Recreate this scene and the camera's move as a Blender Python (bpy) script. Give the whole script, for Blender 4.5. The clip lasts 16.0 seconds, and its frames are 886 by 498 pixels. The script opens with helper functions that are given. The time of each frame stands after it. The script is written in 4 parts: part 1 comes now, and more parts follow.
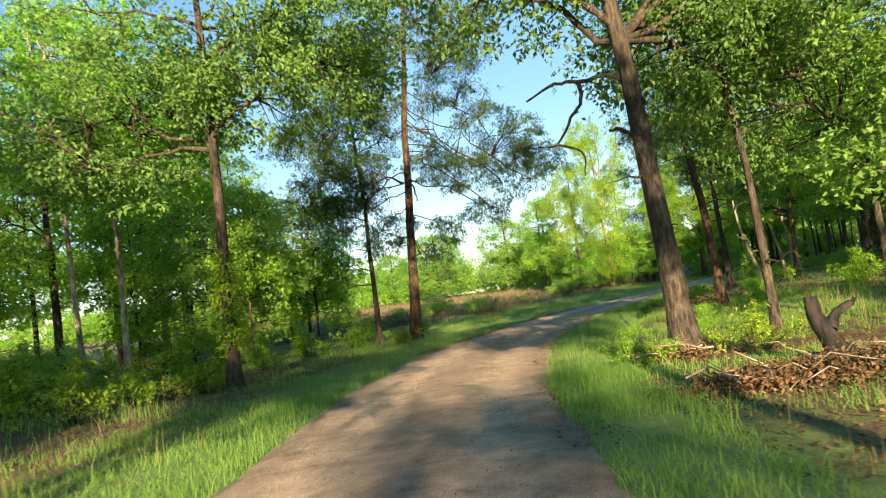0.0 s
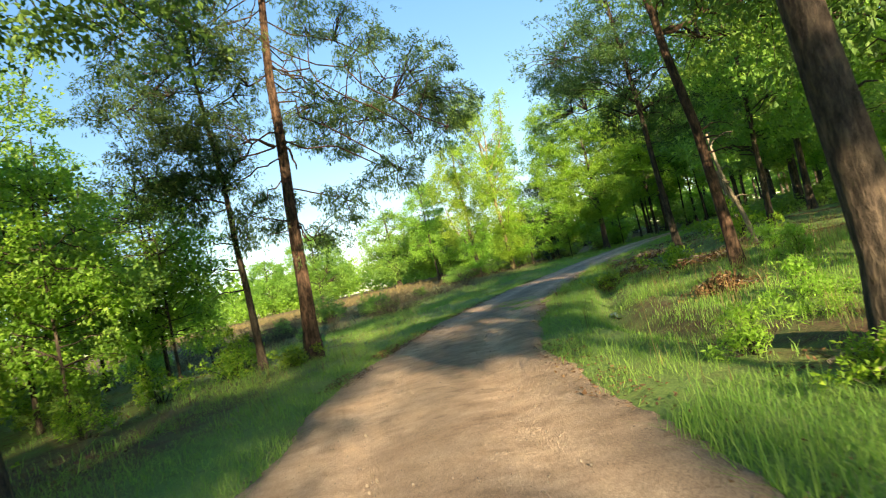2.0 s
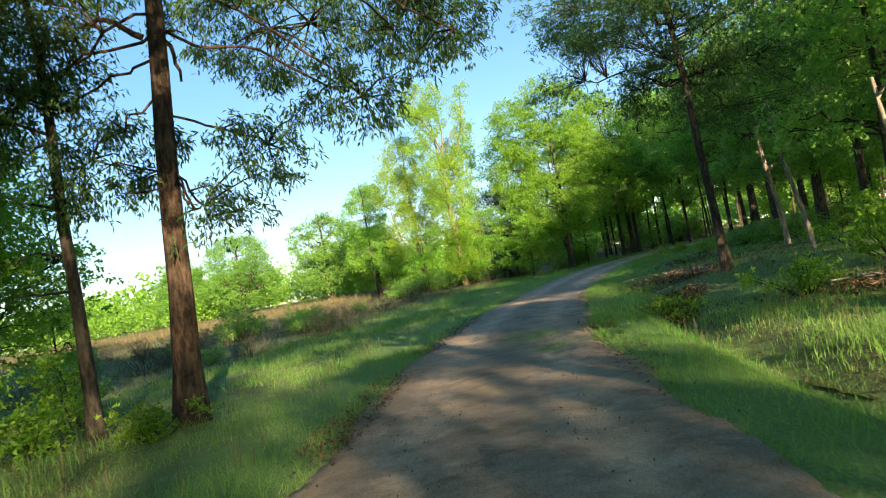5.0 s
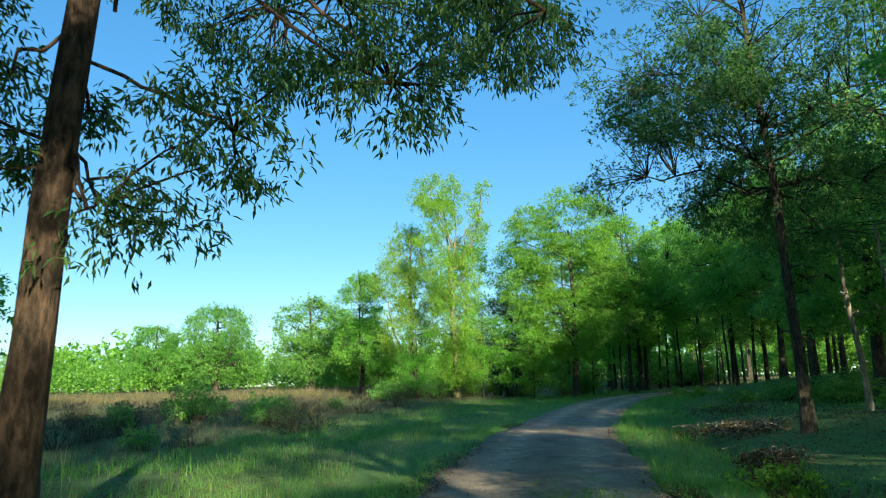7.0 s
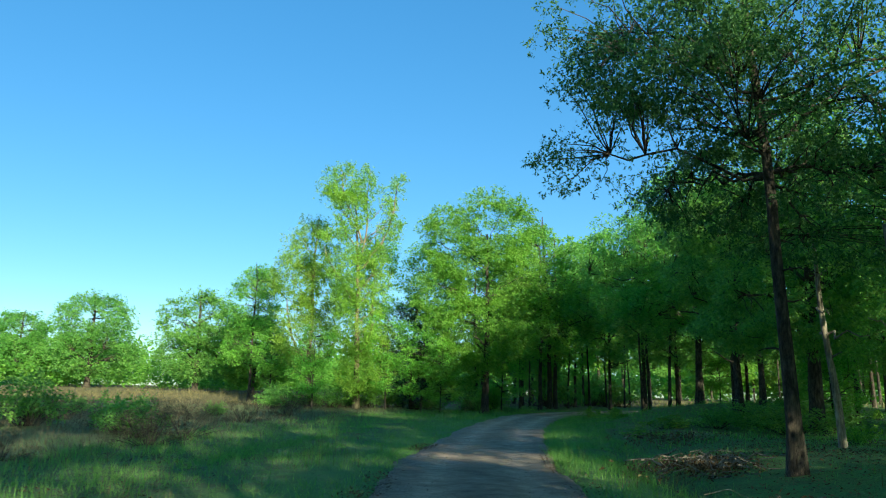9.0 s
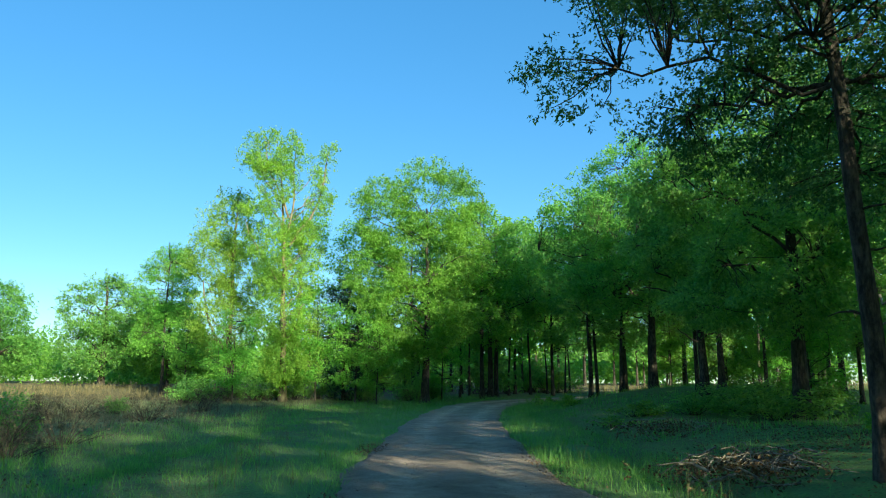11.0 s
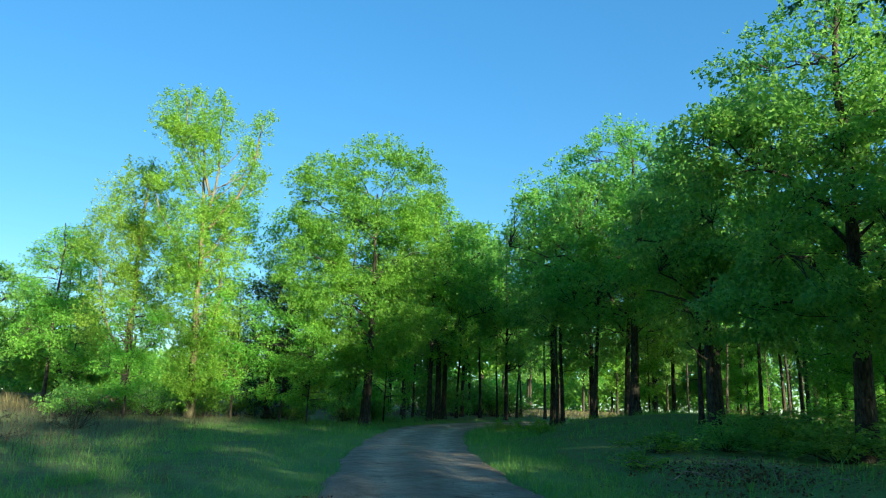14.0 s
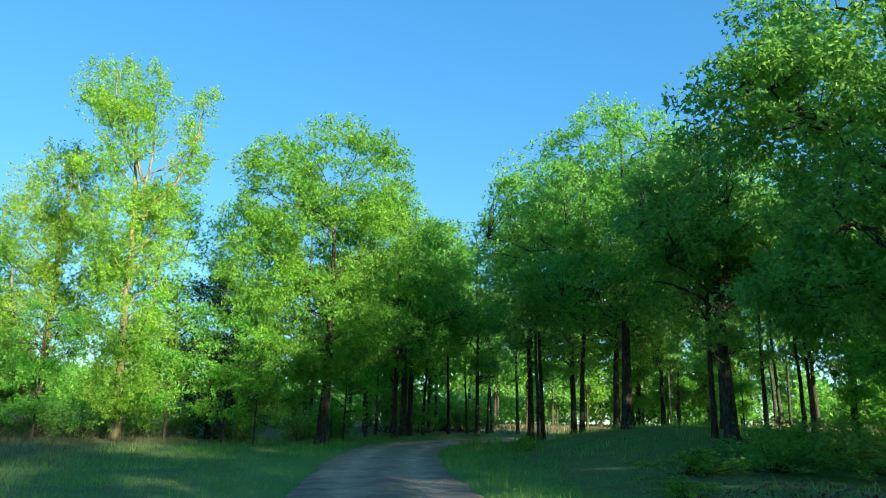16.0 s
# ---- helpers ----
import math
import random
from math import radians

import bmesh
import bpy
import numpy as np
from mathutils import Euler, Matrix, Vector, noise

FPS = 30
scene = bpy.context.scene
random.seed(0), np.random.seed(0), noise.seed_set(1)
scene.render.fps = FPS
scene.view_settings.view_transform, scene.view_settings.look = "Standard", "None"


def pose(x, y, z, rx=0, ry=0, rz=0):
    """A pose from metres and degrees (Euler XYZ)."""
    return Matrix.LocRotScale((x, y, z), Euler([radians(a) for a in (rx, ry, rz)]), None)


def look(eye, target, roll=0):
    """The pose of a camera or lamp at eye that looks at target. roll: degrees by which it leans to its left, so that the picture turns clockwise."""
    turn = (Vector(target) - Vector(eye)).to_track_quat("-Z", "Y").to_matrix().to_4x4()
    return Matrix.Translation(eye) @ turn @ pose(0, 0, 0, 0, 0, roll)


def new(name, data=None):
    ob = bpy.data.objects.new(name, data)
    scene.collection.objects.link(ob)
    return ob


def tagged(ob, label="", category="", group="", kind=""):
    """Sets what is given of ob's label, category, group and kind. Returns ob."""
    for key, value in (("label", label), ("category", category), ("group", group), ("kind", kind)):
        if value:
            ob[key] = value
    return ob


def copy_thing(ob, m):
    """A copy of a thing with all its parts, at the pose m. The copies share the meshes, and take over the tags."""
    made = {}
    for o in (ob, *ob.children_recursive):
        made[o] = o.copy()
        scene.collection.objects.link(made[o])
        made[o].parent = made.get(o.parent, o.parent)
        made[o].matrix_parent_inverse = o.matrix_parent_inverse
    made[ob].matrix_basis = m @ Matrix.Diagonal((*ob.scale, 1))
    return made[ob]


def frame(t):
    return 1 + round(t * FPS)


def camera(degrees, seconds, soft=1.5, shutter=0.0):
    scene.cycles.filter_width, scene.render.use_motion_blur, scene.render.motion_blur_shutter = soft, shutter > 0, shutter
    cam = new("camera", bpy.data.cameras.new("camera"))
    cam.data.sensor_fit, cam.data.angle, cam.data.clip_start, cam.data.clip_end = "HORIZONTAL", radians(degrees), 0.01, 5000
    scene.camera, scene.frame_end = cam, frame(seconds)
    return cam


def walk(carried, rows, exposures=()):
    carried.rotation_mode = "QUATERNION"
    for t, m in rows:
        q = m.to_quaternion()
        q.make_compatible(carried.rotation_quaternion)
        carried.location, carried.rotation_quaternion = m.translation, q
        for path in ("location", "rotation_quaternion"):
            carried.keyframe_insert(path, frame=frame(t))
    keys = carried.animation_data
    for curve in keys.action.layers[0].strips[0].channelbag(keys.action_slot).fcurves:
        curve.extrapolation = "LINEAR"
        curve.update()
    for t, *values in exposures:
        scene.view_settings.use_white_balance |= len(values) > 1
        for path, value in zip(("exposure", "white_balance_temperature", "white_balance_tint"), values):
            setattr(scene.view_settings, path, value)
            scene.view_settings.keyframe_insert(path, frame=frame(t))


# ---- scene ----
cam = camera(62.0, 16.0, soft=1.05, shutter=0.3)
PATH = [
    (0, (1.37, 2.397, 1.376), (1.318, 4.392, 1.504), -7.3),
    (0.5, (1.121, 4.11, 1.356), (1.128, 6.107, 1.462), -8.3),
    (1, (0.873, 5.849, 1.365), (0.925, 7.846, 1.469), -10.1),
    (1.5, (0.639, 7.552, 1.392), (0.802, 9.544, 1.469), -11.8),
    (2, (0.532, 9.07, 1.364), (0.812, 11.049, 1.428), -13.3),
    (2.5, (0.5, 10.515, 1.374), (0.86, 12.48, 1.467), -13.1),
    (3, (0.46, 11.949, 1.372), (0.815, 13.914, 1.479), -12.3),
    (3.5, (0.534, 13.331, 1.345), (0.909, 15.294, 1.423), -12.9),
    (3.7, (0.577, 13.88, 1.334), (0.968, 15.84, 1.401), -13.2),
    (5.8, (0.881, 18.885, 1.452), (1.411, 20.812, 1.54), -5.7),
    (6, (0.927, 19.289, 1.446), (1.454, 21.215, 1.565), -3.8),
    (6.5, (1.112, 20.336, 1.448), (1.615, 22.253, 1.712), -1.3),
    (7, (1.296, 21.337, 1.427), (1.79, 23.243, 1.782), -1.4),
    (7.5, (1.494, 22.308, 1.419), (2.021, 24.203, 1.782), -0.9),
    (8, (1.702, 23.239, 1.427), (2.273, 25.121, 1.787), 0.4),
    (8.5, (1.916, 24.171, 1.424), (2.545, 26.031, 1.809), 0.9),
    (9, (2.182, 25.182, 1.427), (2.913, 27.004, 1.809), 1.4),
    (9.2, (2.282, 25.587, 1.431), (3.046, 27.398, 1.804), 1.5),
    (11.3, (3.349, 29.655, 1.378), (4.275, 31.39, 1.739), 0.4),
    (11.5, (3.486, 30.059, 1.376), (4.412, 31.793, 1.746), 0.8),
    (12, (3.868, 31.087, 1.387), (4.826, 32.799, 1.777), 0.4),
    (12.5, (4.228, 32.196, 1.348), (5.235, 33.883, 1.723), 1.2),
    (13, (4.674, 33.27, 1.316), (5.684, 34.961, 1.666), 1.8),
    (13.5, (5.1, 34.227, 1.304), (6.151, 35.888, 1.672), 0.9),
    (14, (5.54, 35.215, 1.281), (6.6, 36.86, 1.694), 2.0),
    (14.5, (6.099, 36.157, 1.26), (7.191, 37.784, 1.662), 0.7),
    (15, (6.593, 37.053, 1.238), (7.728, 38.657, 1.612), -0.0),
    (15.5, (7.041, 37.977, 1.237), (8.192, 39.564, 1.629), 0.2),
    (16, (7.488, 38.875, 1.234), (8.633, 40.451, 1.69), 1.2),
]
EXPOSURES = [(0, 2.1, 8150, 9), (3.5, 2.05, 7950, 8), (6, 2.0, 6850, 1), (6.5, 1.76, 6400, -5), (7, 1.58, 6000, -11), (9, 1.52, 5750, -15), (11.5, 1.66, 5780, -13), (14, 1.7, 5850, -13), (16, 1.88, 5900, -12)]
walk(cam, [(t, look(eye, target, roll)) for t, eye, target, roll in PATH], EXPOSURES)


# ---------------------------------------------------------------- light
SUN_ELEV, SUN_TURN = radians(15.5), radians(-2.0)       # low evening sun behind the start of the drive
world = bpy.data.worlds.new("evening_sky")
scene.world = world
world.use_nodes = True
wn = world.node_tree
sky = wn.nodes.new("ShaderNodeTexSky")
sky.sky_type, sky.sun_disc = "NISHITA", False
sky.sun_elevation, sky.sun_rotation = SUN_ELEV, math.pi
sky.air_density, sky.dust_density, sky.ozone_density, sky.altitude = 0.9, 0.15, 2.6, 600.0
deep = wn.nodes.new("ShaderNodeHueSaturation")
deep.inputs["Saturation"].default_value = 1.58
deep.inputs["Hue"].default_value = 0.51
clear = wn.nodes.new("ShaderNodeGamma")                 # a clear evening: little difference between horizon and zenith
clear.inputs[1].default_value = 0.58
wn.links.new(sky.outputs[0], clear.inputs["Color"])
wn.links.new(clear.outputs[0], deep.inputs["Color"])
wn.links.new(deep.outputs[0], wn.nodes["Background"].inputs[0])
wn.nodes["Background"].inputs[1].default_value = 0.136
sun = new("sun", bpy.data.lights.new("sun", "SUN"))
sun.data.energy, sun.data.angle, sun.data.color = 4.5, radians(0.6), (1.0, 0.83, 0.62)
towards = Vector((math.sin(SUN_TURN) * math.cos(SUN_ELEV), math.cos(SUN_TURN) * math.cos(SUN_ELEV), -math.sin(SUN_ELEV)))
sun.matrix_world = look((0, 0, 60), Vector((0, 0, 60)) + towards)


# ---------------------------------------------------------------- materials
def material(name, rough=0.8):
    m = bpy.data.materials.new(name)
    m.use_nodes = True
    b = m.node_tree.nodes["Principled BSDF"]
    b.inputs["Roughness"].default_value = rough
    b.inputs["Specular IOR Level"].default_value = 0.25
    return m, m.node_tree, b


def node(tree, kind, inputs=None, **props):
    n = tree.nodes.new("ShaderNode" + kind)
    for k, v in props.items():
        setattr(n, k, v)
    for k, v in (inputs or {}).items():
        if hasattr(v, "links"):
            tree.links.new(v, n.inputs[k])
        else:
            n.inputs[k].default_value = v
    return n


def noise_fac(tree, scale, detail=4.0, vec=None, rough=0.6):
    if vec is None:
        vec = node(tree, "NewGeometry").outputs["Position"]
    return node(tree, "TexNoise", {"Vector": vec, "Scale": scale, "Detail": detail, "Roughness": rough}).outputs["Fac"]


def ramp(tree, fac, stops):
    r = node(tree, "ValToRGB", {"Fac": fac})
    e = r.color_ramp.elements
    while len(e) < len(stops):
        e.new(0.5)
    for i, (p, c) in enumerate(stops):
        e[i].position, e[i].color = p, (*c, 1.0)
    return r.outputs[0]


def mix(tree, fac, a, b, how="MIX"):
    n = node(tree, "MixRGB", {"Fac": fac}, blend_type=how)
    for k, v in (("Color1", a), ("Color2", b)):
        if hasattr(v, "links"):
            tree.links.new(v, n.inputs[k])
        else:
            n.inputs[k].default_value = (*v, 1.0)
    return n.outputs[0]


def maths(tree, how, a, b, clamp=False):
    n = node(tree, "Math", operation=how, use_clamp=clamp)
    for i, v in enumerate((a, b)):
        if hasattr(v, "links"):
            tree.links.new(v, n.inputs[i])
        else:
            n.inputs[i].default_value = v
    return n.outputs[0]


def bump(tree, bsdf, height, strength, distance):
    n = node(tree, "Bump", {"Height": height, "Strength": strength, "Distance": distance})
    tree.links.new(n.outputs[0], bsdf.inputs["Normal"])


def leaf_material(name, dark, mid, light, through_light=0.5, rough=0.55):
    """Foliage: each leaf its own green, each tree its own shade, light shining through the blades."""
    m, t, b = material(name, rough)
    b.inputs["Specular IOR Level"].default_value = 0.3 if rough < 0.7 else 0.15
    geo = node(t, "NewGeometry")
    leaf = ramp(t, geo.outputs["Random Per Island"], [(0.0, dark), (0.55, mid), (1.0, light)])
    patch = noise_fac(t, 0.55, 3.0)
    tone = ramp(t, patch, [(0.3, (0.66, 0.76, 0.66)), (0.7, (1.25, 1.16, 1.0))])
    col = mix(t, 1.0, leaf, tone, "MULTIPLY")
    own = node(t, "ObjectInfo").outputs["Random"]
    hsv = node(t, "HueSaturation", {"Color": col, "Hue": maths(t, "ADD", maths(t, "MULTIPLY", own, 0.018), 0.492),
                                    "Value": maths(t, "ADD", maths(t, "MULTIPLY", own, 0.2), 0.91)})
    t.links.new(hsv.outputs[0], b.inputs["Base Color"])
    tl = node(t, "BsdfTranslucent", {"Color": mix(t, 1.0, hsv.outputs[0], (1.85, 1.8, 1.2), "MULTIPLY")})
    mx = node(t, "MixShader", {"Fac": through_light, 1: b.outputs[0], 2: tl.outputs[0]})
    t.links.new(mx.outputs[0], t.nodes["Material Output"].inputs[0])
    return m


def bark_material(name, dark, light, stretch=0.28, scale=17.0, depth=0.04):
    m, t, b = material(name, 0.95)
    geo = node(t, "NewGeometry")
    squeeze = node(t, "VectorMath", {0: geo.outputs["Position"], 1: (1, 1, stretch)}, operation="MULTIPLY").outputs[0]
    furrow = noise_fac(t, scale, 5.0, squeeze, 0.65)
    stain, plate_dapple = noise_fac(t, 1.6, 3.0), noise_fac(t, scale * 0.55, 6.0, node(t, "VectorMath", {0: geo.outputs["Position"], 1: (1, 1, 0.45)}, operation="MULTIPLY").outputs[0], 0.7)
    col = ramp(t, furrow, [(0.38, dark), (0.62, light)])
    # bark plates; the strong contrast also paints in shadow dapples and lit patches
    col = mix(t, 1.0, col, ramp(t, plate_dapple, [(0.34, (0.42, 0.42, 0.44)), (0.5, (0.95, 0.95, 0.95)), (0.7, (1.4, 1.36, 1.3))]), "MULTIPLY")
    col = mix(t, 1.0, col, ramp(t, stain, [(0.3, (0.62, 0.68, 0.64)), (0.7, (1.2, 1.15, 1.1))]), "MULTIPLY")
    t.links.new(col, b.inputs["Base Color"])
    bump(t, b, maths(t, "ADD", furrow, plate_dapple), 1.0, depth)
    return m


LEAF_OAK = leaf_material("oak_leaves", (0.116, 0.226, 0.068), (0.165, 0.308, 0.079), (0.231, 0.374, 0.092))
LEAF_BRIGHT = leaf_material("spring_leaves", (0.125, 0.265, 0.046), (0.175, 0.35, 0.058), (0.25, 0.42, 0.082), 0.5)
LEAF_POPLAR = leaf_material("poplar_leaves", (0.188, 0.319, 0.053), (0.239, 0.385, 0.065), (0.308, 0.44, 0.087), 0.5)
LEAF_WILLOW = leaf_material("willow_oak_leaves", (0.04, 0.085, 0.035), (0.065, 0.125, 0.0455), (0.11, 0.18, 0.0595), 0.4)
# oak leaves with shade put into the colour, for crowns out of the sun
LEAF_SHADE = leaf_material("shaded_oak_leaves", (0.075, 0.163, 0.06), (0.112, 0.219, 0.067), (0.163, 0.281, 0.077), 0.42)
# darker again: the broad oak's deep shade is coloured into its leaves
LEAF_DEEP_SHADE = leaf_material("deeply_shaded_oak_leaves", (0.042, 0.1, 0.04), (0.066, 0.14, 0.05), (0.1, 0.185, 0.06), 0.42)
LEAF_CEDAR = leaf_material("cedar_leaves", (0.012, 0.04, 0.0245), (0.022, 0.06, 0.035), (0.04, 0.085, 0.049), 0.15)
LEAF_WEED = leaf_material("weed_leaves", (0.09, 0.19, 0.022), (0.17, 0.3, 0.037), (0.29, 0.4, 0.063), 0.45)
LEAF_DEAD = leaf_material("dead_leaves", (0.05, 0.03, 0.019), (0.11, 0.066, 0.04), (0.22, 0.14, 0.085), 0.12, 0.85)
GRASS = leaf_material("grass_blades", (0.114, 0.225, 0.062), (0.162, 0.29, 0.075), (0.229, 0.34, 0.11), 0.5, 0.7)
STRAW = leaf_material("dry_grass_blades", (0.085, 0.082, 0.045), (0.145, 0.122, 0.07), (0.27, 0.215, 0.12), 0.25, 0.8)
DULL_WEED = leaf_material("withered_weeds", (0.066, 0.066, 0.05), (0.11, 0.1, 0.074), (0.19, 0.16, 0.11), 0.25, 0.8)
BARK_GREY = bark_material("grey_brown_bark", (0.026, 0.022, 0.018), (0.098, 0.078, 0.061))
BARK_RED = bark_material("reddish_brown_bark", (0.028, 0.019, 0.014), (0.11, 0.068, 0.048))
BARK_POPLAR = bark_material("yellowish_poplar_bark", (0.1, 0.08, 0.045), (0.27, 0.215, 0.13), 0.3, 9.0, 0.012)
BARK_PALE = bark_material("pale_bark", (0.17, 0.145, 0.11), (0.42, 0.38, 0.31), 0.3, 9.0, 0.012)
DEADWOOD = bark_material("bleached_dead_wood", (0.14, 0.115, 0.09), (0.36, 0.31, 0.25), 0.12, 18.0, 0.01)
CHARRED = bark_material("charred_wood", (0.006, 0.006, 0.006), (0.035, 0.03, 0.027), 0.3, 12.0, 0.02)


def ground_material():
    """Grass and soil on the verges, leaf litter under the trees, straw in the meadow."""
    m, t, b = material("woodland_ground", 0.95)
    fine, mid, wide = noise_fac(t, 26.0, 6.0), noise_fac(t, 2.3, 5.0), noise_fac(t, 0.35, 3.0)
    litter = ramp(t, fine, [(0.3, (0.035, 0.022, 0.013)), (0.5, (0.095, 0.06, 0.036)), (0.72, (0.2, 0.13, 0.078))])
    turf = ramp(t, fine, [(0.3, (0.085, 0.16, 0.045)), (0.55, (0.14, 0.24, 0.06)), (0.75, (0.2, 0.29, 0.085))])
    straw = ramp(t, fine, [(0.3, (0.08, 0.07, 0.035)), (0.55, (0.17, 0.14, 0.07)), (0.75, (0.32, 0.25, 0.13))])
    zone = node(t, "Attribute", attribute_name="cover")
    sep = node(t, "SeparateXYZ", {0: zone.outputs["Vector"]})
    g = maths(t, "ADD", sep.outputs[0], maths(t, "MULTIPLY", maths(t, "SUBTRACT", mid, 0.5), 1.6), True)
    col = mix(t, g, litter, turf)
    s = maths(t, "ADD", sep.outputs[1], maths(t, "MULTIPLY", maths(t, "SUBTRACT", wide, 0.5), 0.9), True)
    col = mix(t, s, col, straw)
    t.links.new(col, b.inputs["Base Color"])
    bump(t, b, maths(t, "ADD", fine, maths(t, "MULTIPLY", mid, 2.0)), 0.8, 0.05)
    return m


def road_material():
    """Packed reddish earth with worn gravel, darker damp patches and paler wheel tracks."""
    m, t, b = material("packed_earth_and_gravel", 0.92)
    across = node(t, "Attribute", attribute_name="across").outputs["Fac"]
    wide, mid, patchy = noise_fac(t, 0.45, 4.0), noise_fac(t, 2.6, 6.0, rough=0.7), noise_fac(t, 1.1, 5.0, rough=0.65)
    pos = node(t, "NewGeometry").outputs["Position"]
    wobble = node(t, "VectorMath", {0: pos, 1: node(t, "TexNoise", {"Vector": pos, "Scale": 30.0}).outputs["Color"]}, operation="ADD").outputs[0]
    stones = node(t, "TexVoronoi", {"Vector": wobble, "Scale": 34.0})
    small = node(t, "TexVoronoi", {"Vector": pos, "Scale": 95.0})
    grit = noise_fac(t, 55.0, 6.0, rough=0.75)
    earth = ramp(t, mid, [(0.3, (0.19, 0.145, 0.108)), (0.5, (0.37, 0.295, 0.232)), (0.72, (0.53, 0.445, 0.36))])
    earth = mix(t, ramp(t, patchy, [(0.42, (0.0, 0.0, 0.0)), (0.6, (0.75, 0.75, 0.75))]), earth, (0.46, 0.355, 0.27))
    pebble = ramp(t, node(t, "SeparateColor", {0: stones.outputs["Color"]}).outputs[0], [(0.0, (0.1, 0.085, 0.07)), (0.6, (0.3, 0.26, 0.22)), (1.0, (0.52, 0.47, 0.4))])
    gravel = mix(t, 0.6, ramp(t, grit, [(0.35, (0.17, 0.14, 0.11)), (0.62, (0.5, 0.43, 0.35))]), pebble)
    loose = maths(t, "ADD", maths(t, "MULTIPLY", across, 0.7), maths(t, "MULTIPLY", maths(t, "SUBTRACT", wide, 0.46), 2.4), True)
    loose = maths(t, "MULTIPLY", loose, maths(t, "ADD", 0.35, maths(t, "MULTIPLY", patchy, 1.1)), True)
    col = mix(t, loose, earth, gravel)
    speck = ramp(t, small.outputs["Distance"], [(0.12, (0.6, 0.58, 0.55)), (0.4, (1.0, 1.0, 1.0)), (0.75, (1.25, 1.22, 1.18))])
    col = mix(t, 0.8, col, speck, "MULTIPLY")
    col = mix(t, 0.9, col, ramp(t, grit, [(0.35, (0.62, 0.6, 0.58)), (0.5, (1.0, 1.0, 1.0)), (0.68, (1.3, 1.28, 1.25))]), "MULTIPLY")
    col = mix(t, 1.0, col, ramp(t, noise_fac(t, 0.8, 5.0, rough=0.7), [(0.34, (0.76, 0.72, 0.69)), (0.52, (1.0, 0.97, 0.94)), (0.66, (1.12, 1.09, 1.05))]), "MULTIPLY")
    worn = node(t, "Attribute", attribute_name="tracks").outputs["Fac"]
    col = mix(t, 1.0, col, ramp(t, maths(t, "ADD", worn, maths(t, "MULTIPLY", maths(t, "SUBTRACT", mid, 0.5), 0.9), True), [(0.0, (0.72, 0.7, 0.68)), (0.5, (0.98, 0.97, 0.95)), (1.0, (1.22, 1.2, 1.17))]), "MULTIPLY")
    t.links.new(col, b.inputs["Base Color"])
    h = maths(t, "ADD", maths(t, "MULTIPLY", grit, 0.9), maths(t, "MULTIPLY", stones.outputs["Distance"], -0.8))
    bump(t, b, maths(t, "ADD", h, maths(t, "MULTIPLY", patchy, 0.7)), 0.7, 0.025)
    return m


GROUND, ROAD = ground_material(), road_material()
STONE, _t, _b = material("grey_gravel_stone", 0.85)
_t.links.new(ramp(_t, node(_t, "NewGeometry").outputs["Random Per Island"], [(0.0, (0.07, 0.058, 0.047)), (1.0, (0.18, 0.155, 0.125))]), _b.inputs["Base Color"])
WATER, _t, _b = material("still_water", 0.06)
_b.inputs["Base Color"].default_value = (0.05, 0.045, 0.03, 1)
_b.inputs["Specular IOR Level"].default_value = 0.5

# ---------------------------------------------------------------- mesh tools
rng = np.random.default_rng(7)


def quads(name, verts, faces, mat, smooth=False):
    """A mesh from arrays of corners and of faces with as many corners each."""
    me = bpy.data.meshes.new(name)
    verts, faces = np.asarray(verts, np.float32), np.asarray(faces, np.int32)
    me.vertices.add(len(verts))
    me.vertices.foreach_set("co", verts.ravel())
    me.loops.add(faces.size)
    me.loops.foreach_set("vertex_index", faces.ravel())
    me.polygons.add(len(faces))
    me.polygons.foreach_set("loop_start", np.arange(0, faces.size, faces.shape[1], dtype=np.int32))
    me.polygons.foreach_set("use_smooth", np.full(len(faces), smooth))
    me.materials.append(mat)
    me.update(calc_edges=True)
    return me


def part(name, shape, mat, parent, label="", smooth=False):
    ob = new(name, quads(name, shape[0], shape[1], mat, smooth))
    ob.parent = parent
    return tagged(ob, label)


def joined(shapes):
    vs, fs, n = [], [], 0
    for v, f in shapes:
        vs.append(v)
        fs.append(np.asarray(f) + n)
        n += len(v)
    return np.concatenate(vs), np.concatenate(fs)


def unit(v):
    return v / np.maximum(np.linalg.norm(v, axis=-1, keepdims=True), 1e-9)


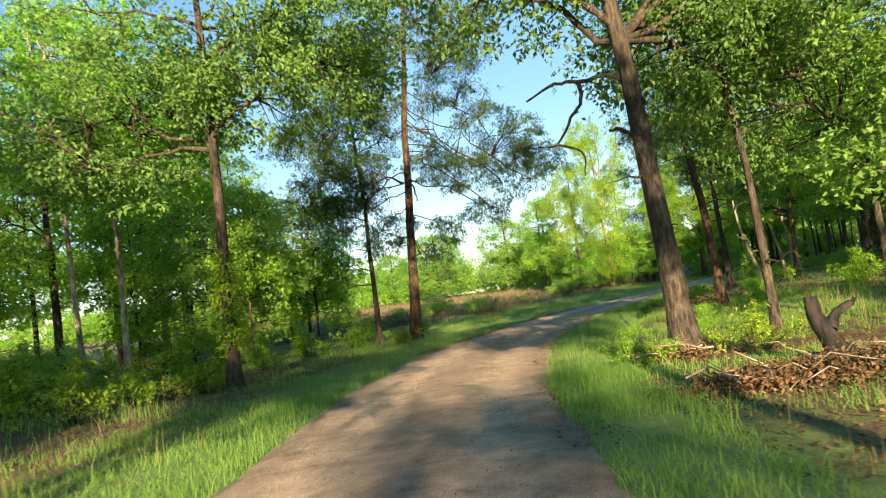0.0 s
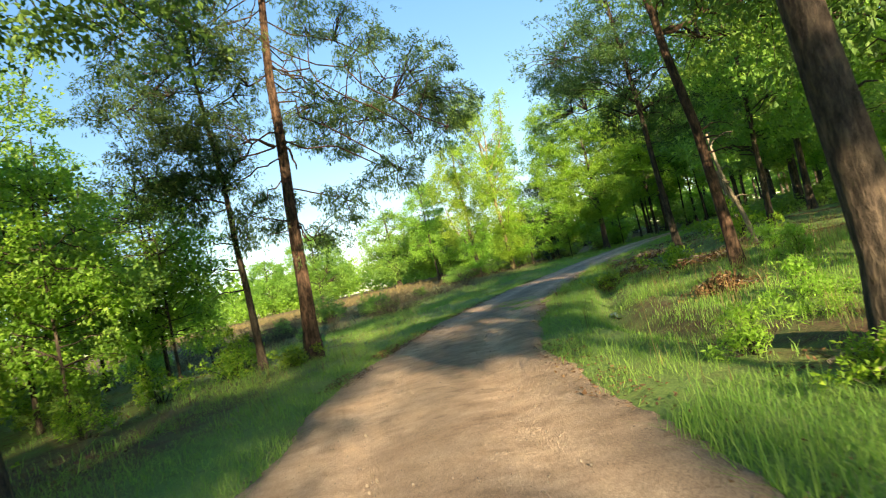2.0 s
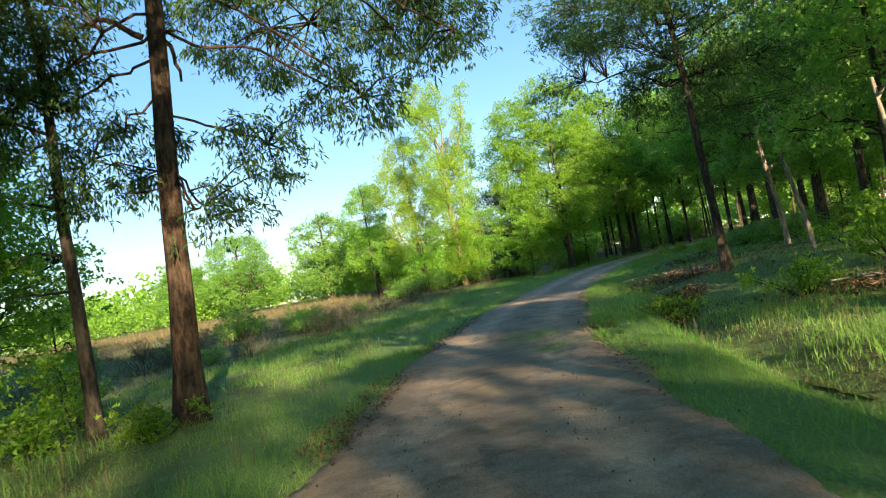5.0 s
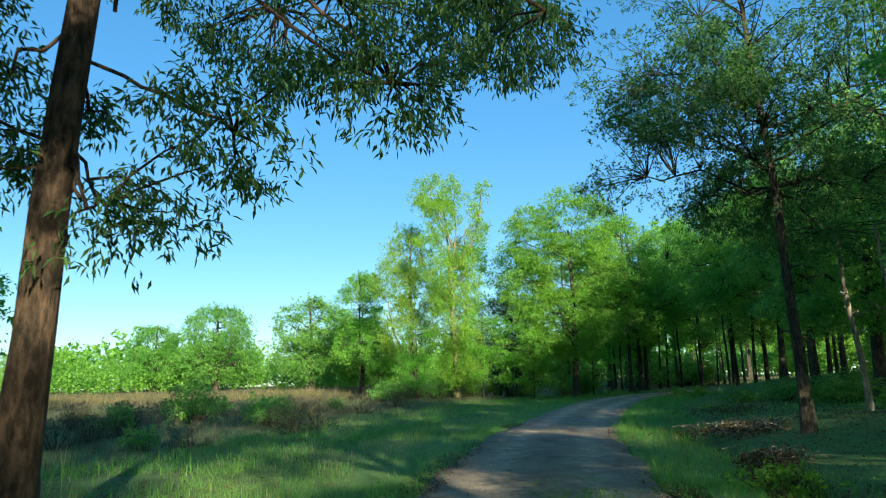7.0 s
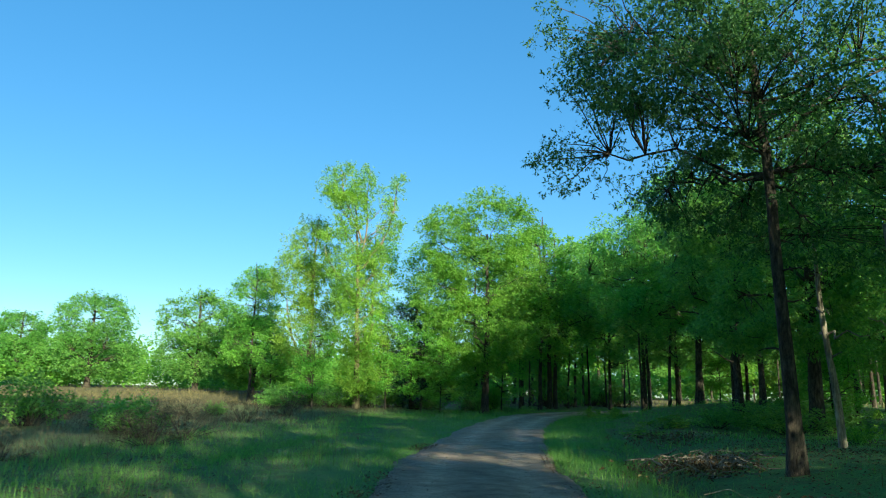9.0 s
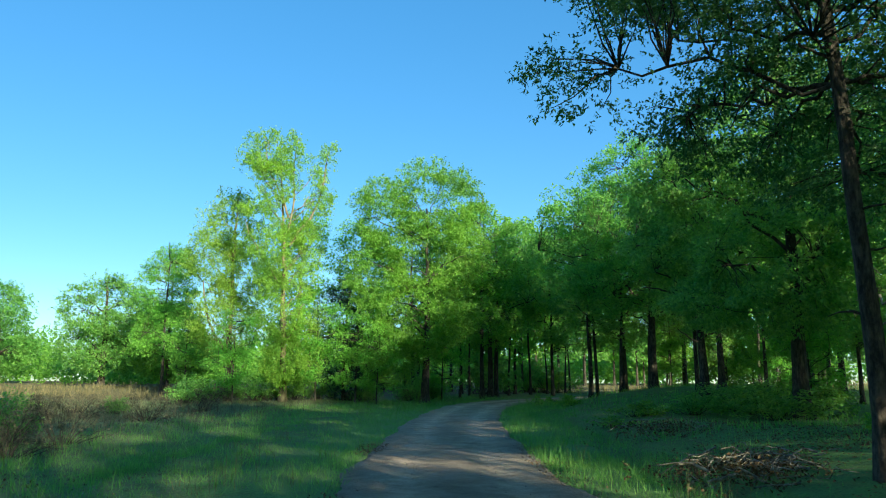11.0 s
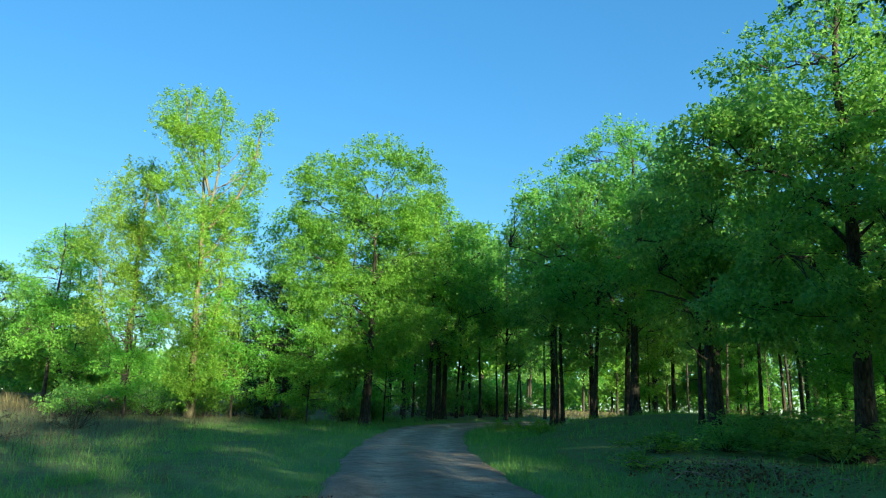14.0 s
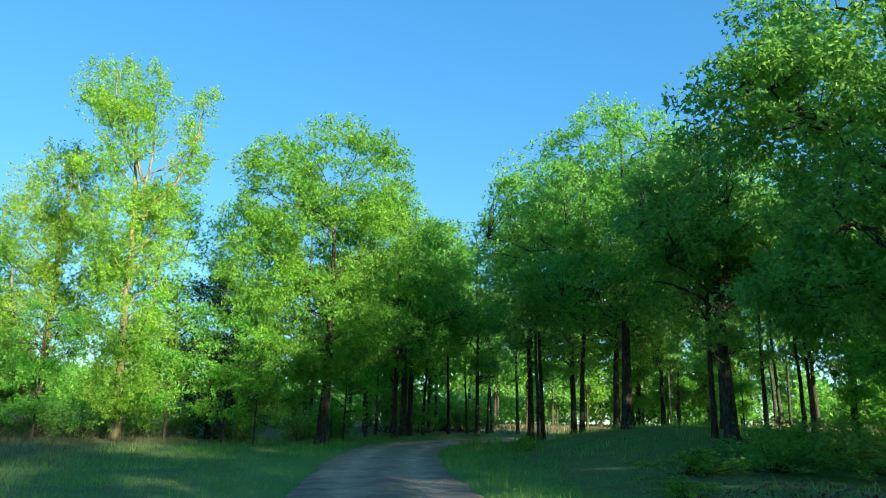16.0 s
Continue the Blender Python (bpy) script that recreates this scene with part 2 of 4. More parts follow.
def tube(path, radii, sides=6, rough=0.0, gen=None):
    """A tapering limb along a path."""
    path, radii = np.asarray(path, float), np.asarray(radii, float)
    tan = unit(np.gradient(path, axis=0))
    ref = np.where(np.abs(tan[:, 2:3]) > 0.9, [[1.0, 0, 0]], [[0, 0, 1.0]])
    a = unit(np.cross(tan, ref))
    if np.abs(tan[:, 2]).max() > 0.9 > np.abs(tan[:, 2]).min():
        a = unit(np.cross(tan, np.array([[0.31, 0.95, 0.05]])))
    b = np.cross(tan, a)
    ang = np.linspace(0, 2 * np.pi, sides, endpoint=False)
    rad = radii[:, None] * np.ones(sides)
    if rough and gen is not None:
        rad = rad * (1 + rough * gen.normal(size=(1, sides)) + 0.5 * rough * gen.normal(size=rad.shape))
    v = path[:, None] + rad[..., None] * (np.cos(ang)[None, :, None] * a[:, None] + np.sin(ang)[None, :, None] * b[:, None])
    n = len(path)
    i, j = np.meshgrid(np.arange(n - 1), np.arange(sides), indexing="ij")
    k = (j + 1) % sides
    f = np.stack([i * sides + j, i * sides + k, (i + 1) * sides + k, (i + 1) * sides + j], -1).reshape(-1, 4)
    caps = []
    if sides >= 4:
        for row in (0, n - 1):
            for q in range(1, sides - 2, 2):
                caps.append([row * sides, row * sides + q, row * sides + q + 1, row * sides + min(q + 2, sides - 1)] if q + 2 < sides else None)
        caps = [c for c in caps if c]
    return v.reshape(-1, 3), np.concatenate([f, np.array(caps)]) if caps else f


def leaves(tips, heading, per_tip, length, width, gen, spread=0.8, droop=0.25, slim=False):
    """Rosettes of leaves round twig tips: each leaf a folded, pointed blade."""
    n = len(tips) * per_tip
    base = np.repeat(tips, per_tip, 0) + gen.normal(scale=length * 0.4, size=(n, 3)).clip(-length, length)
    axis = unit(np.repeat(heading, per_tip, 0) * 0.6 + gen.normal(scale=spread, size=(n, 3)) - [0, 0, droop])
    up = unit(gen.normal(scale=0.55, size=(n, 3)) + [0, 0, 1])
    side = unit(np.cross(axis, up))
    nor = np.cross(side, axis)
    ln = length * gen.uniform(0.65, 1.3, (n, 1))
    wd = width * gen.uniform(0.7, 1.25, (n, 1))
    mid = base + axis * ln * 0.45 + nor * wd * 0.18
    if slim:
        return np.stack([base, mid + side * wd * 0.75, base + axis * ln - nor * ln * 0.1], 1).reshape(-1, 3), np.arange(3 * n).reshape(n, 3)
    v = np.stack([base, mid + side * wd * 0.5, base + axis * ln - nor * ln * 0.1, mid - side * wd * 0.5], 1).reshape(-1, 3)
    return v, np.arange(4 * n).reshape(n, 4)


def fallen(x, y, z, length, width, gen, tilt=0.22):
    """Dead leaves lying flat or curled on the ground."""
    n = len(x)
    up = unit(gen.normal(scale=tilt, size=(n, 3)) + [0, 0, 1])
    a = gen.uniform(0, 6.28, n)
    axis = unit(np.cross(up, np.stack([np.cos(a), np.sin(a), 0 * a], 1)))
    side = np.cross(axis, up)
    ln, wd = length * gen.uniform(0.5, 1.35, (n, 1)), width * gen.uniform(0.6, 1.3, (n, 1))
    base = np.stack([x, y, z], 1) + up * 0.012
    curl = up * ln * gen.uniform(-0.05, 0.28, (n, 1))
    mid = base + axis * ln * gen.uniform(0.35, 0.6, (n, 1))
    v = np.stack([base + curl * 0.5, mid + side * wd * 0.5, base + axis * ln + curl, mid - side * wd * 0.5 + curl * 0.4], 1).reshape(-1, 3)
    return v, np.arange(4 * n).reshape(n, 4)


def bend(a, b, bow, gen, n=7, wob=0.05):
    """A branch's path from a to b that bows upwards."""
    t = np.linspace(0, 1, n)[:, None]
    d = np.linalg.norm(b - a)
    p = a + (b - a) * t + np.array([0, 0, 1.0]) * bow * d * 4 * t * (1 - t)
    p[1:-1] += gen.normal(scale=wob * d * 0.5, size=(n - 2, 3))
    return p


def spline(pts, step=12):
    p = np.array(pts, float)
    p = np.concatenate([[2 * p[0] - p[1]], p, [2 * p[-1] - p[-2]]])
    out = []
    for i in range(1, len(p) - 2):
        t = np.linspace(0, 1, step, endpoint=False)[:, None]
        a, b, c, d = p[i - 1], p[i], p[i + 1], p[i + 2]
        out.append(0.5 * (2 * b + (c - a) * t + (2 * a - 5 * b + 4 * c - d) * t ** 2 + (3 * b - a - 3 * c + d) * t ** 3))
    return np.concatenate(out + [p[-2:-1]])


def make_tree(name, label, base, height, girth, crown, clumps=110, clump=0.8, tips=12, per_tip=6, leaf=(0.12, 0.06),
              bark=None, foliage=None, seed=1, lean=(0.0, 0.0), first=0.35, limbs=10, gap=0.0, droop=0.25, bow=0.06, sides=10,
              limb_r=1.0, rise=(0.25, 0.7), group="", ivy=0.0, flat=0.55, shell=0.45, stubs=0, branches=(), slim=True, split=True, twigged=True):
    """A tree: tapered trunk, limbs that carry clumps of twigs, and a crown of single leaves. crown: ellipsoids (x, y, z, rx, ry, rz) from its foot."""
    gen = np.random.default_rng(seed)
    tree = new(name)
    tree.location = base
    tagged(tree, label, "tree", group)
    t = np.linspace(0, 1, 16)
    tp = np.stack([lean[0] * t ** 1.2, lean[1] * t ** 1.2, -0.25 + t * (height + 0.25)], 1)
    sway = np.cumsum(gen.normal(scale=0.012 * height, size=(16, 2)), 0) * t[:, None]
    tp[:, :2] += sway * 0.5
    tr = girth * (1 - 0.82 * t ** 0.9) * (1 + 0.55 * np.exp(-t * 26))

    def on_trunk(z):
        z = np.clip(z, 0, height)
        return np.array([np.interp(z, tp[:, 2], tp[:, k]) for k in range(3)]), np.interp(z, tp[:, 2], tr)

    wood, big, snapped, nodes_p = [], [], [], []
    stem = tube(tp, tr, sides, 0.06, gen)
    vol = np.array([e[3] * e[4] * e[5] for e in crown]) ** 0.55
    vol /= vol.sum()
    for k in range(limbs):
        e = crown[gen.choice(len(crown), p=vol)] if k >= len(crown) else crown[k]
        d = unit(gen.normal(size=3)) * [e[3], e[4], e[5]] * gen.uniform(0.45, 0.75)
        end = np.array(e[:3]) + d
        h = np.hypot(end[0], end[1])
        a, r = on_trunk(np.clip(end[2] - h * gen.uniform(*rise), first * height, height * 0.93))
        p = bend(a, end, bow, gen, 8, 0.06)
        r0 = limb_r * min(r * 0.62, 0.03 + 0.022 * np.linalg.norm(end - a))
        big.append(tube(p, np.linspace(r0, 0.018, 8), 6))
        nodes_p.append(p[2:])
    for k in range(stubs):
        a, r = on_trunk(gen.uniform(0.12, first + 0.1) * height)
        ang = gen.uniform(0, 6.28)
        end = a + np.array([math.cos(ang), math.sin(ang), gen.uniform(-0.3, 0.4)]) * gen.uniform(0.3, 0.9)
        snapped.append(tube(bend(a, end, 0.08, gen, 6, 0.12), np.linspace(0.025, 0.006, 6), 4))
    nodes_p.append(tp[(tp[:, 2] > first * height)])
    nodes_p = np.concatenate(nodes_p)
    cen, e_id = [], gen.choice(len(crown), size=clumps * 4, p=vol)
    off = Vector((seed * 3.1, seed * 1.7, 0))
    for k in e_id:
        e = crown[k]
        d = unit(gen.normal(size=3)) * gen.uniform(shell, 1.0) ** 0.6
        c = np.array(e[:3]) + d * [e[3], e[4], e[5]]
        if noise.noise(Vector(c) * 0.45 + off) < gap - 0.35:
            continue
        cen.append(c)
        if len(cen) == clumps:
            break
    cen = np.array(cen)
    tip_all, head_all = [], []
    for c in cen:
        dist = np.linalg.norm(nodes_p - c, axis=1) + np.maximum(nodes_p[:, 2] - c[2], 0) * 0.6
        a = nodes_p[dist.argmin()]
        p = bend(a, c, 0.05, gen, 4, 0.08)
        if twigged:
            wood.append(tube(p, np.linspace(0.02, 0.007, 4), 3))
        s = clump * gen.uniform(0.6, 1.35)
        q = unit(gen.normal(size=(tips * 2, 3))) * gen.uniform(0.05, 1.0, (tips * 2, 1)) ** 0.5 * s
        q[:, 2] = q[:, 2] * flat - 0.25 * (q[:, 0] ** 2 + q[:, 1] ** 2) / s
        tip_all.append(c + q)
        head_all.append(unit(q + 0.3 * (c - a)))
    for pts, r0, r1 in branches:
        p = spline(pts, 4)
        p[1:-1] += gen.normal(scale=r0 * 0.25, size=(len(p) - 2, 3))
        big.append(tube(p, np.linspace(r0, r1, len(p)), 6, 0.08, gen))
    if split:
        trunk = part("trunk", stem, bark, tree, smooth=True)
        for shape in snapped:
            part("dead_twig", shape, bark, trunk, smooth=True)
        for shape in big:
            part("limb", shape, bark, tree, smooth=True)
        if wood:
            tagged(part("branchwork", joined(wood), bark, tree, smooth=True), kind="stuff")
    else:
        trunk = part("trunk", joined([stem] + big + wood + snapped), bark, tree, smooth=True)
    tip_all, head_all = np.concatenate(tip_all), np.concatenate(head_all)
    part("crown", leaves(tip_all, head_all, per_tip // 2 + 1, leaf[0], leaf[1], gen, 0.8, droop, slim), foliage, tree)
    if ivy:
        z = gen.uniform(0.9, ivy, 420)
        ang = gen.uniform(0, 6.28, 420)
        pts = np.array([on_trunk(q)[0] for q in z])
        rr = np.array([on_trunk(q)[1] for q in z]) + gen.uniform(0.02, 0.22, 420) * np.sin(np.pi * np.clip(z / ivy, 0.05, 1))
        out = np.stack([np.cos(ang), np.sin(ang), np.zeros(420)], 1)
        part("ivy", leaves(pts + out * rr[:, None], out, 5, 0.085, 0.07, gen, 0.7, 0.5), LEAF_WEED, trunk, "green ivy climbing the trunk")
    return tree


# ---------------------------------------------------------------- the lie of the land
LINE = [(2.0, -90), (1.2, -45), (0.7, -15), (0.6, 0), (0.65, 8), (0.75, 12), (1.0, 15.5), (1.5, 19.2), (2.3, 22.8), (3.2, 25.6), (4.4, 29.3), (5.9, 32.9), (8.5, 38.8), (9.75, 41.3),
        (11.85, 45.1), (15.1, 51), (18.5, 56.5), (21.3, 60.6), (24.5, 64.6), (28.5, 68), (34, 71), (42, 73.5), (56, 76), (95, 80), (140, 84)]


ROADLINE = spline(LINE)
ROADDIR = unit(np.gradient(ROADLINE, axis=0))
ROADSIDE = np.stack([ROADDIR[:, 1], -ROADDIR[:, 0]], 1)          # to the right of the way


def from_road(x, y):
    """How far right (left: minus) of the road's middle."""
    p = np.stack([np.ravel(x), np.ravel(y)], 1).astype(float)
    out = np.empty(len(p))
    for i in range(0, len(p), 4000):
        q = p[i:i + 4000]
        d2 = ((q[:, None] - ROADLINE[None]) ** 2).sum(-1)
        k = d2.argmin(1)
        lat = ((q - ROADLINE[k]) * ROADSIDE[k]).sum(1)
        out[i:i + 4000] = np.where(lat < 0, -1, 1) * np.sqrt(d2[np.arange(len(q)), k])
    return out.reshape(np.shape(x))


def waves(x, y, s, seed=0):
    """Cheap smooth unevenness, about -1 to 1."""
    r = np.random.default_rng(seed + 100)
    z = 0
    for k in range(6):
        a, f, ph = r.uniform(0, 6.28), s * r.uniform(0.6, 1.9), r.uniform(0, 6.28)
        z = z + np.sin((x * math.cos(a) + y * math.sin(a)) * f + ph)
    return z / 3.2


def soft(x, a, b):
    t = np.clip((x - a) / (b - a), 0, 1)
    return t * t * (3 - 2 * t)


def land(x, y, d=None, bed=True):
    """Height of the ground."""
    x, y = np.asarray(x, float), np.asarray(y, float)
    d = from_road(x, y) if d is None else d
    z = 1.3 * soft(y, 45, 130) + 0.75 * soft(d, 2.5, 12) * soft(y, 44, 57)
    off = soft(np.abs(d), 1.7, 3.0)
    z = z + off * (0.035 * waves(x, y, 1.1, 1) + 0.1 * waves(x, y, 0.25, 2) * soft(np.abs(d), 3, 9))
    z = z + 0.03 * (1 - np.minimum(np.abs(d) / 1.7, 1) ** 2)
    ditch = np.exp(-((d - 3.3 - 0.3 * waves(x, y, 0.4, 5)) / 0.36) ** 2) * soft(y, 14, 19) * (1 - soft(y, 38, 46))
    z = z - 0.3 * ditch + 0.32 * soft(d, 4.0, 7.0) * soft(y, 15, 24)
    if not bed:
        return z
    return z - 0.09 * (1 - soft(np.abs(d), 1.35, 1.75))


def ground_at(x, y):
    return float(land(np.array([x]), np.array([y]))[0])


def steps(inner0, inner1, fine, outer0, outer1):
    a = list(np.arange(inner0, inner1, fine))
    s, v = fine, inner1
    while v < outer1:
        a.append(v)
        s *= 1.35
        v += s
    a.append(outer1)
    s, v, left = fine, inner0 - fine, []
    while v > outer0:
        left.append(v)
        s *= 1.35
        v -= s
    return np.array([outer0] + left[::-1] + a)


def sheet(nx, ny):
    i, j = np.meshgrid(np.arange(ny - 1), np.arange(nx - 1), indexing="ij")
    return np.stack([i * nx + j, i * nx + j + 1, (i + 1) * nx + j + 1, (i + 1) * nx + j], -1).reshape(-1, 4)


gx, gy = steps(-9, 36, 0.32, -2600, 2600), steps(2, 84, 0.4, -2600, 2600)
X, Y = np.meshgrid(gx, gy)
D = from_road(X, Y)
Z = land(X, Y, D)
ground = new("ground", quads("ground", np.stack([X, Y, Z], -1).reshape(-1, 3), sheet(len(gx), len(gy)), GROUND, True))
tagged(ground, "uneven woodland ground of grass, leaf litter and dry meadow", "ground", kind="structure")
turf = np.clip(1.05 - soft(np.abs(D), 2.2, 4.2) * (1 - 0.35 * soft(np.abs(D), 6, 10)) * (1 - 0.62 * soft(Y, 20, 28)), 0.08, 1)
turf = np.maximum(turf, 0.85 * soft(D, 3.6, 4.2) * (1 - soft(D, 8, 11)) * soft(Y, 15.5, 18) * (1 - soft(Y, 40, 46)))
turf = turf * (1 - 0.3 * np.exp(-((D - 3.35) / 0.32) ** 2) * soft(Y, 15, 18) * (1 - soft(Y, 36, 42)))
meadow = soft(-D, 6.0, 10.5) * (0.45 * soft(Y, 38, 48) + 0.55 * soft(Y, 70, 80)) + soft(Y, 95, 110) + soft(X, 44, 60) * soft(Y, 45, 60)
cover = ground.data.attributes.new("cover", "FLOAT_VECTOR", "POINT")
cover.data.foreach_set("vector", np.stack([turf, np.clip(meadow, 0, 1), 0 * turf], -1).astype(np.float32).ravel())

# the road: a strip with a low crown, two worn tracks and ragged edges
keep = (ROADLINE[:, 1] > -30) & (ROADLINE[:, 0] < 100)
line = spline([tuple(p) for p in ROADLINE[keep][::3]], 8)
rd = unit(np.gradient(line, axis=0))
rs = np.stack([rd[:, 1], -rd[:, 0]], 1)
lanes = np.concatenate([[-1.0, -0.96], np.linspace(-0.88, 0.88, 19), [0.96, 1.0]])
run = np.cumsum(np.r_[0, np.linalg.norm(np.diff(line, axis=0), axis=1)])
wl = 1.66 + 0.11 * np.sin(run * 1.3) * np.sin(run * 0.37 + 1)
wr = 1.62 + 0.11 * np.sin(run * 1.1 + 2) * np.sin(run * 0.43)
off = np.where(lanes[None] < 0, wl[:, None], wr[:, None]) * lanes[None] + lanes[None] ** 21 * rng.normal(scale=0.05, size=(len(run), 1))
rx = line[:, 0:1] + rs[:, 0:1] * off
ry = line[:, 1:2] + rs[:, 1:2] * off
rz = land(rx, ry, off, bed=False) + 0.012 - 0.03 * np.exp(-((np.abs(off) - 0.75) / 0.28) ** 2) + 0.012 * waves(rx, ry, 1.7, 9)
rz[:, [0, -1]] -= 0.1
road = new("road", quads("road", np.stack([rx, ry, rz], -1).reshape(-1, 3), sheet(len(lanes), len(line)), ROAD, True))
tagged(road, "narrow unpaved lane of packed tan earth and gravel", "road", kind="structure")
att = road.data.attributes.new("across", "FLOAT", "POINT")
att.data.foreach_set("value", (np.clip(np.abs(off) / 1.66, 0, 1) ** 3 + 0.45 * np.exp(-(off / 0.3) ** 2)).astype(np.float32).ravel())
att = road.data.attributes.new("tracks", "FLOAT", "POINT")
att.data.foreach_set("value", (0.25 + 0.75 * np.exp(-((np.abs(off) - 0.78) / 0.3) ** 2)).astype(np.float32).ravel())

# ---------------------------------------------------------------- the trees that stand alone or close to the lane
def at(x, y, down=0.0):
    return (x, y, ground_at(x, y) - down)


make_tree("willow_oak", "tall willow oak with reddish-brown trunk and drooping branches", at(-0.6, 28.1), 15.5, 0.2,
          [(0.8, 0, 11.5, 3.6, 3.2, 3.0), (2.6, 0.6, 7.0, 2.9, 2.2, 1.3), (-2.0, 0.6, 7.2, 2.8, 2.4, 1.4), (0.8, -1.0, 9.2, 3.4, 3.2, 1.6), (0.75, -0.1, 3.0, 0.5, 0.45, 0.4), (1.5, -0.2, 3.65, 0.8, 0.7, 0.45), (2.9, -0.5, 4.15, 0.9, 0.7, 0.45), (4.1, -0.5, 4.9, 1.1, 0.9, 0.5), (-0.8, 0.2, 3.7, 0.8, 0.7, 0.6), (0.5, 0.3, 4.4, 1.2, 1.0, 0.6), (-2.2, 0.3, 4.8, 1.5, 1.2, 0.7), (5.0, 2.1, 6.2, 1.3, 1.0, 0.7), (2.5, 2.2, 6.2, 2.4, 1.6, 0.9)],
          clumps=620, clump=0.5, tips=10, per_tip=10, slim=False, leaf=(0.115, 0.03), bark=BARK_RED, foliage=LEAF_WILLOW, seed=3, lean=(1.35, 0.3), first=0.24,
          limbs=40, gap=0.12, droop=0.9, bow=0.03, sides=14, flat=0.45, stubs=0, limb_r=0.3, rise=(-0.8, -0.2),
          branches=[([(0.3, 0.05, 5.6), (0.55, 0.0, 5.35), (0.62, -0.05, 4.8)], 0.05, 0.02), ([(0.2, 0.0, 5.5), (-0.25, -0.1, 5.75), (-0.6, -0.1, 5.7)], 0.045, 0.02),
                    ([(0.25, 0.0, 5.2), (0.5, -0.15, 5.5), (0.75, -0.2, 5.45)], 0.035, 0.012)])
make_tree("willow_oak", "thin young willow oak with a bare grey-brown trunk", at(-1.93, 28.5), 12.5, 0.1,
          [(-0.3, 0, 8.8, 2.3, 2.2, 3.0), (-1.2, 0.3, 5.6, 2.0, 1.8, 1.2)],
          clumps=200, clump=0.6, tips=12, per_tip=10, slim=False, leaf=(0.12, 0.034), bark=BARK_GREY, foliage=LEAF_WILLOW, seed=4, lean=(0.3, 0.1), first=0.25,
          limbs=16, gap=0.2, droop=0.6, flat=0.45, stubs=10, limb_r=0.6, rise=(-0.1, 0.4))
make_tree("ivy_clad_tree", "straight grey-brown tree with ivy round its lower trunk", at(-3.78, 18.0), 13.0, 0.15,
          [(0, 0.5, 9.2, 3.6, 3.4, 3.3), (1.8, 0.8, 6.6, 2.6, 2.2, 1.6), (-2.2, 0, 6.0, 2.8, 2.6, 1.8), (3.0, 0.5, 7.6, 1.7, 1.9, 1.3)],
          clumps=300, clump=0.75, tips=13, per_tip=7, slim=False, leaf=(0.125, 0.08), bark=BARK_GREY, foliage=LEAF_SHADE, seed=5, lean=(0.2, 0.3), first=0.4,
          limbs=16, gap=0.05, ivy=2.9, stubs=5)
make_tree("old_oak", "old leaning oak with thick furrowed trunk and crooked limbs", at(4.72, 14.3), 14.5, 0.205,
          [(-0.4, 0.4, 10.4, 4.4, 4.4, 3.4), (-2.2, 0.2, 7.0, 2.3, 2.4, 1.4), (3.0, 1.2, 7.2, 3.6, 3.2, 2.5), (3.6, 3.5, 4.6, 2.8, 2.4, 1.8), (1.6, 1.5, 5.2, 2.2, 2.0, 1.2), (-3.2, -0.4, 7.6, 1.9, 2.1, 1.1)],
          clumps=500, clump=0.75, tips=13, per_tip=7, slim=False, leaf=(0.115, 0.07), bark=BARK_GREY, foliage=LEAF_SHADE, seed=6, lean=(-1.1, 0.1), first=0.36,
          limbs=24, gap=0.2, sides=16, bow=0.1, stubs=3, limb_r=0.8,
          branches=[([(-0.1, 0.05, 4.1), (-0.45, 0.2, 4.65), (-1.05, 0.4, 4.7), (-1.45, 0.4, 4.7), (-1.95, 0.5, 4.5)], 0.06, 0.02),
                    ([(-1.05, 0.4, 4.7), (-1.05, 0.4, 4.4), (-1.25, 0.4, 4.1), (-1.55, 0.5, 3.7), (-1.85, 0.5, 3.7)], 0.04, 0.012),
                    ([(-1.55, 0.5, 3.7), (-1.15, 0.4, 3.5), (-1.15, 0.4, 3.1)], 0.022, 0.008),
                    ([(-0.15, 0.0, 3.4), (-0.5, 0.0, 3.7), (-0.75, -0.05, 3.72)], 0.05, 0.025)])
make_tree("oak_tree", "broad oak with shade-darkened leaves and reddish trunk foot over a brush pile", at(12.85, 35.1), 15.0, 0.13,
          [(-0.2, 0.4, 11.4, 4.2, 4.2, 3.4), (-1.9, 1.4, 8.2, 2.0, 2.2, 1.5), (-0.4, 1.8, 8.8, 2.6, 2.2, 1.5), (2.8, 0.2, 8.4, 3.6, 3.4, 2.6), (-1.2, 0, 6.8, 2.6, 2.2, 1.2), (2.2, 0.4, 5.2, 2.6, 2.4, 1.3), (-2.0, 2.6, 5.9, 1.5, 1.4, 0.7), (-0.8, 2.8, 6.8, 2.2, 1.6, 1.0), (0.6, 2.4, 5.7, 1.8, 1.5, 0.8)],
          clumps=640, clump=0.74, tips=13, per_tip=13, leaf=(0.085, 0.05), bark=BARK_GREY, foliage=LEAF_DEEP_SHADE, seed=8, lean=(0.0, 0.2), first=0.36, flat=0.4,
          limbs=26, gap=0.1, sides=14, bow=0.04, stubs=6, limb_r=0.7)
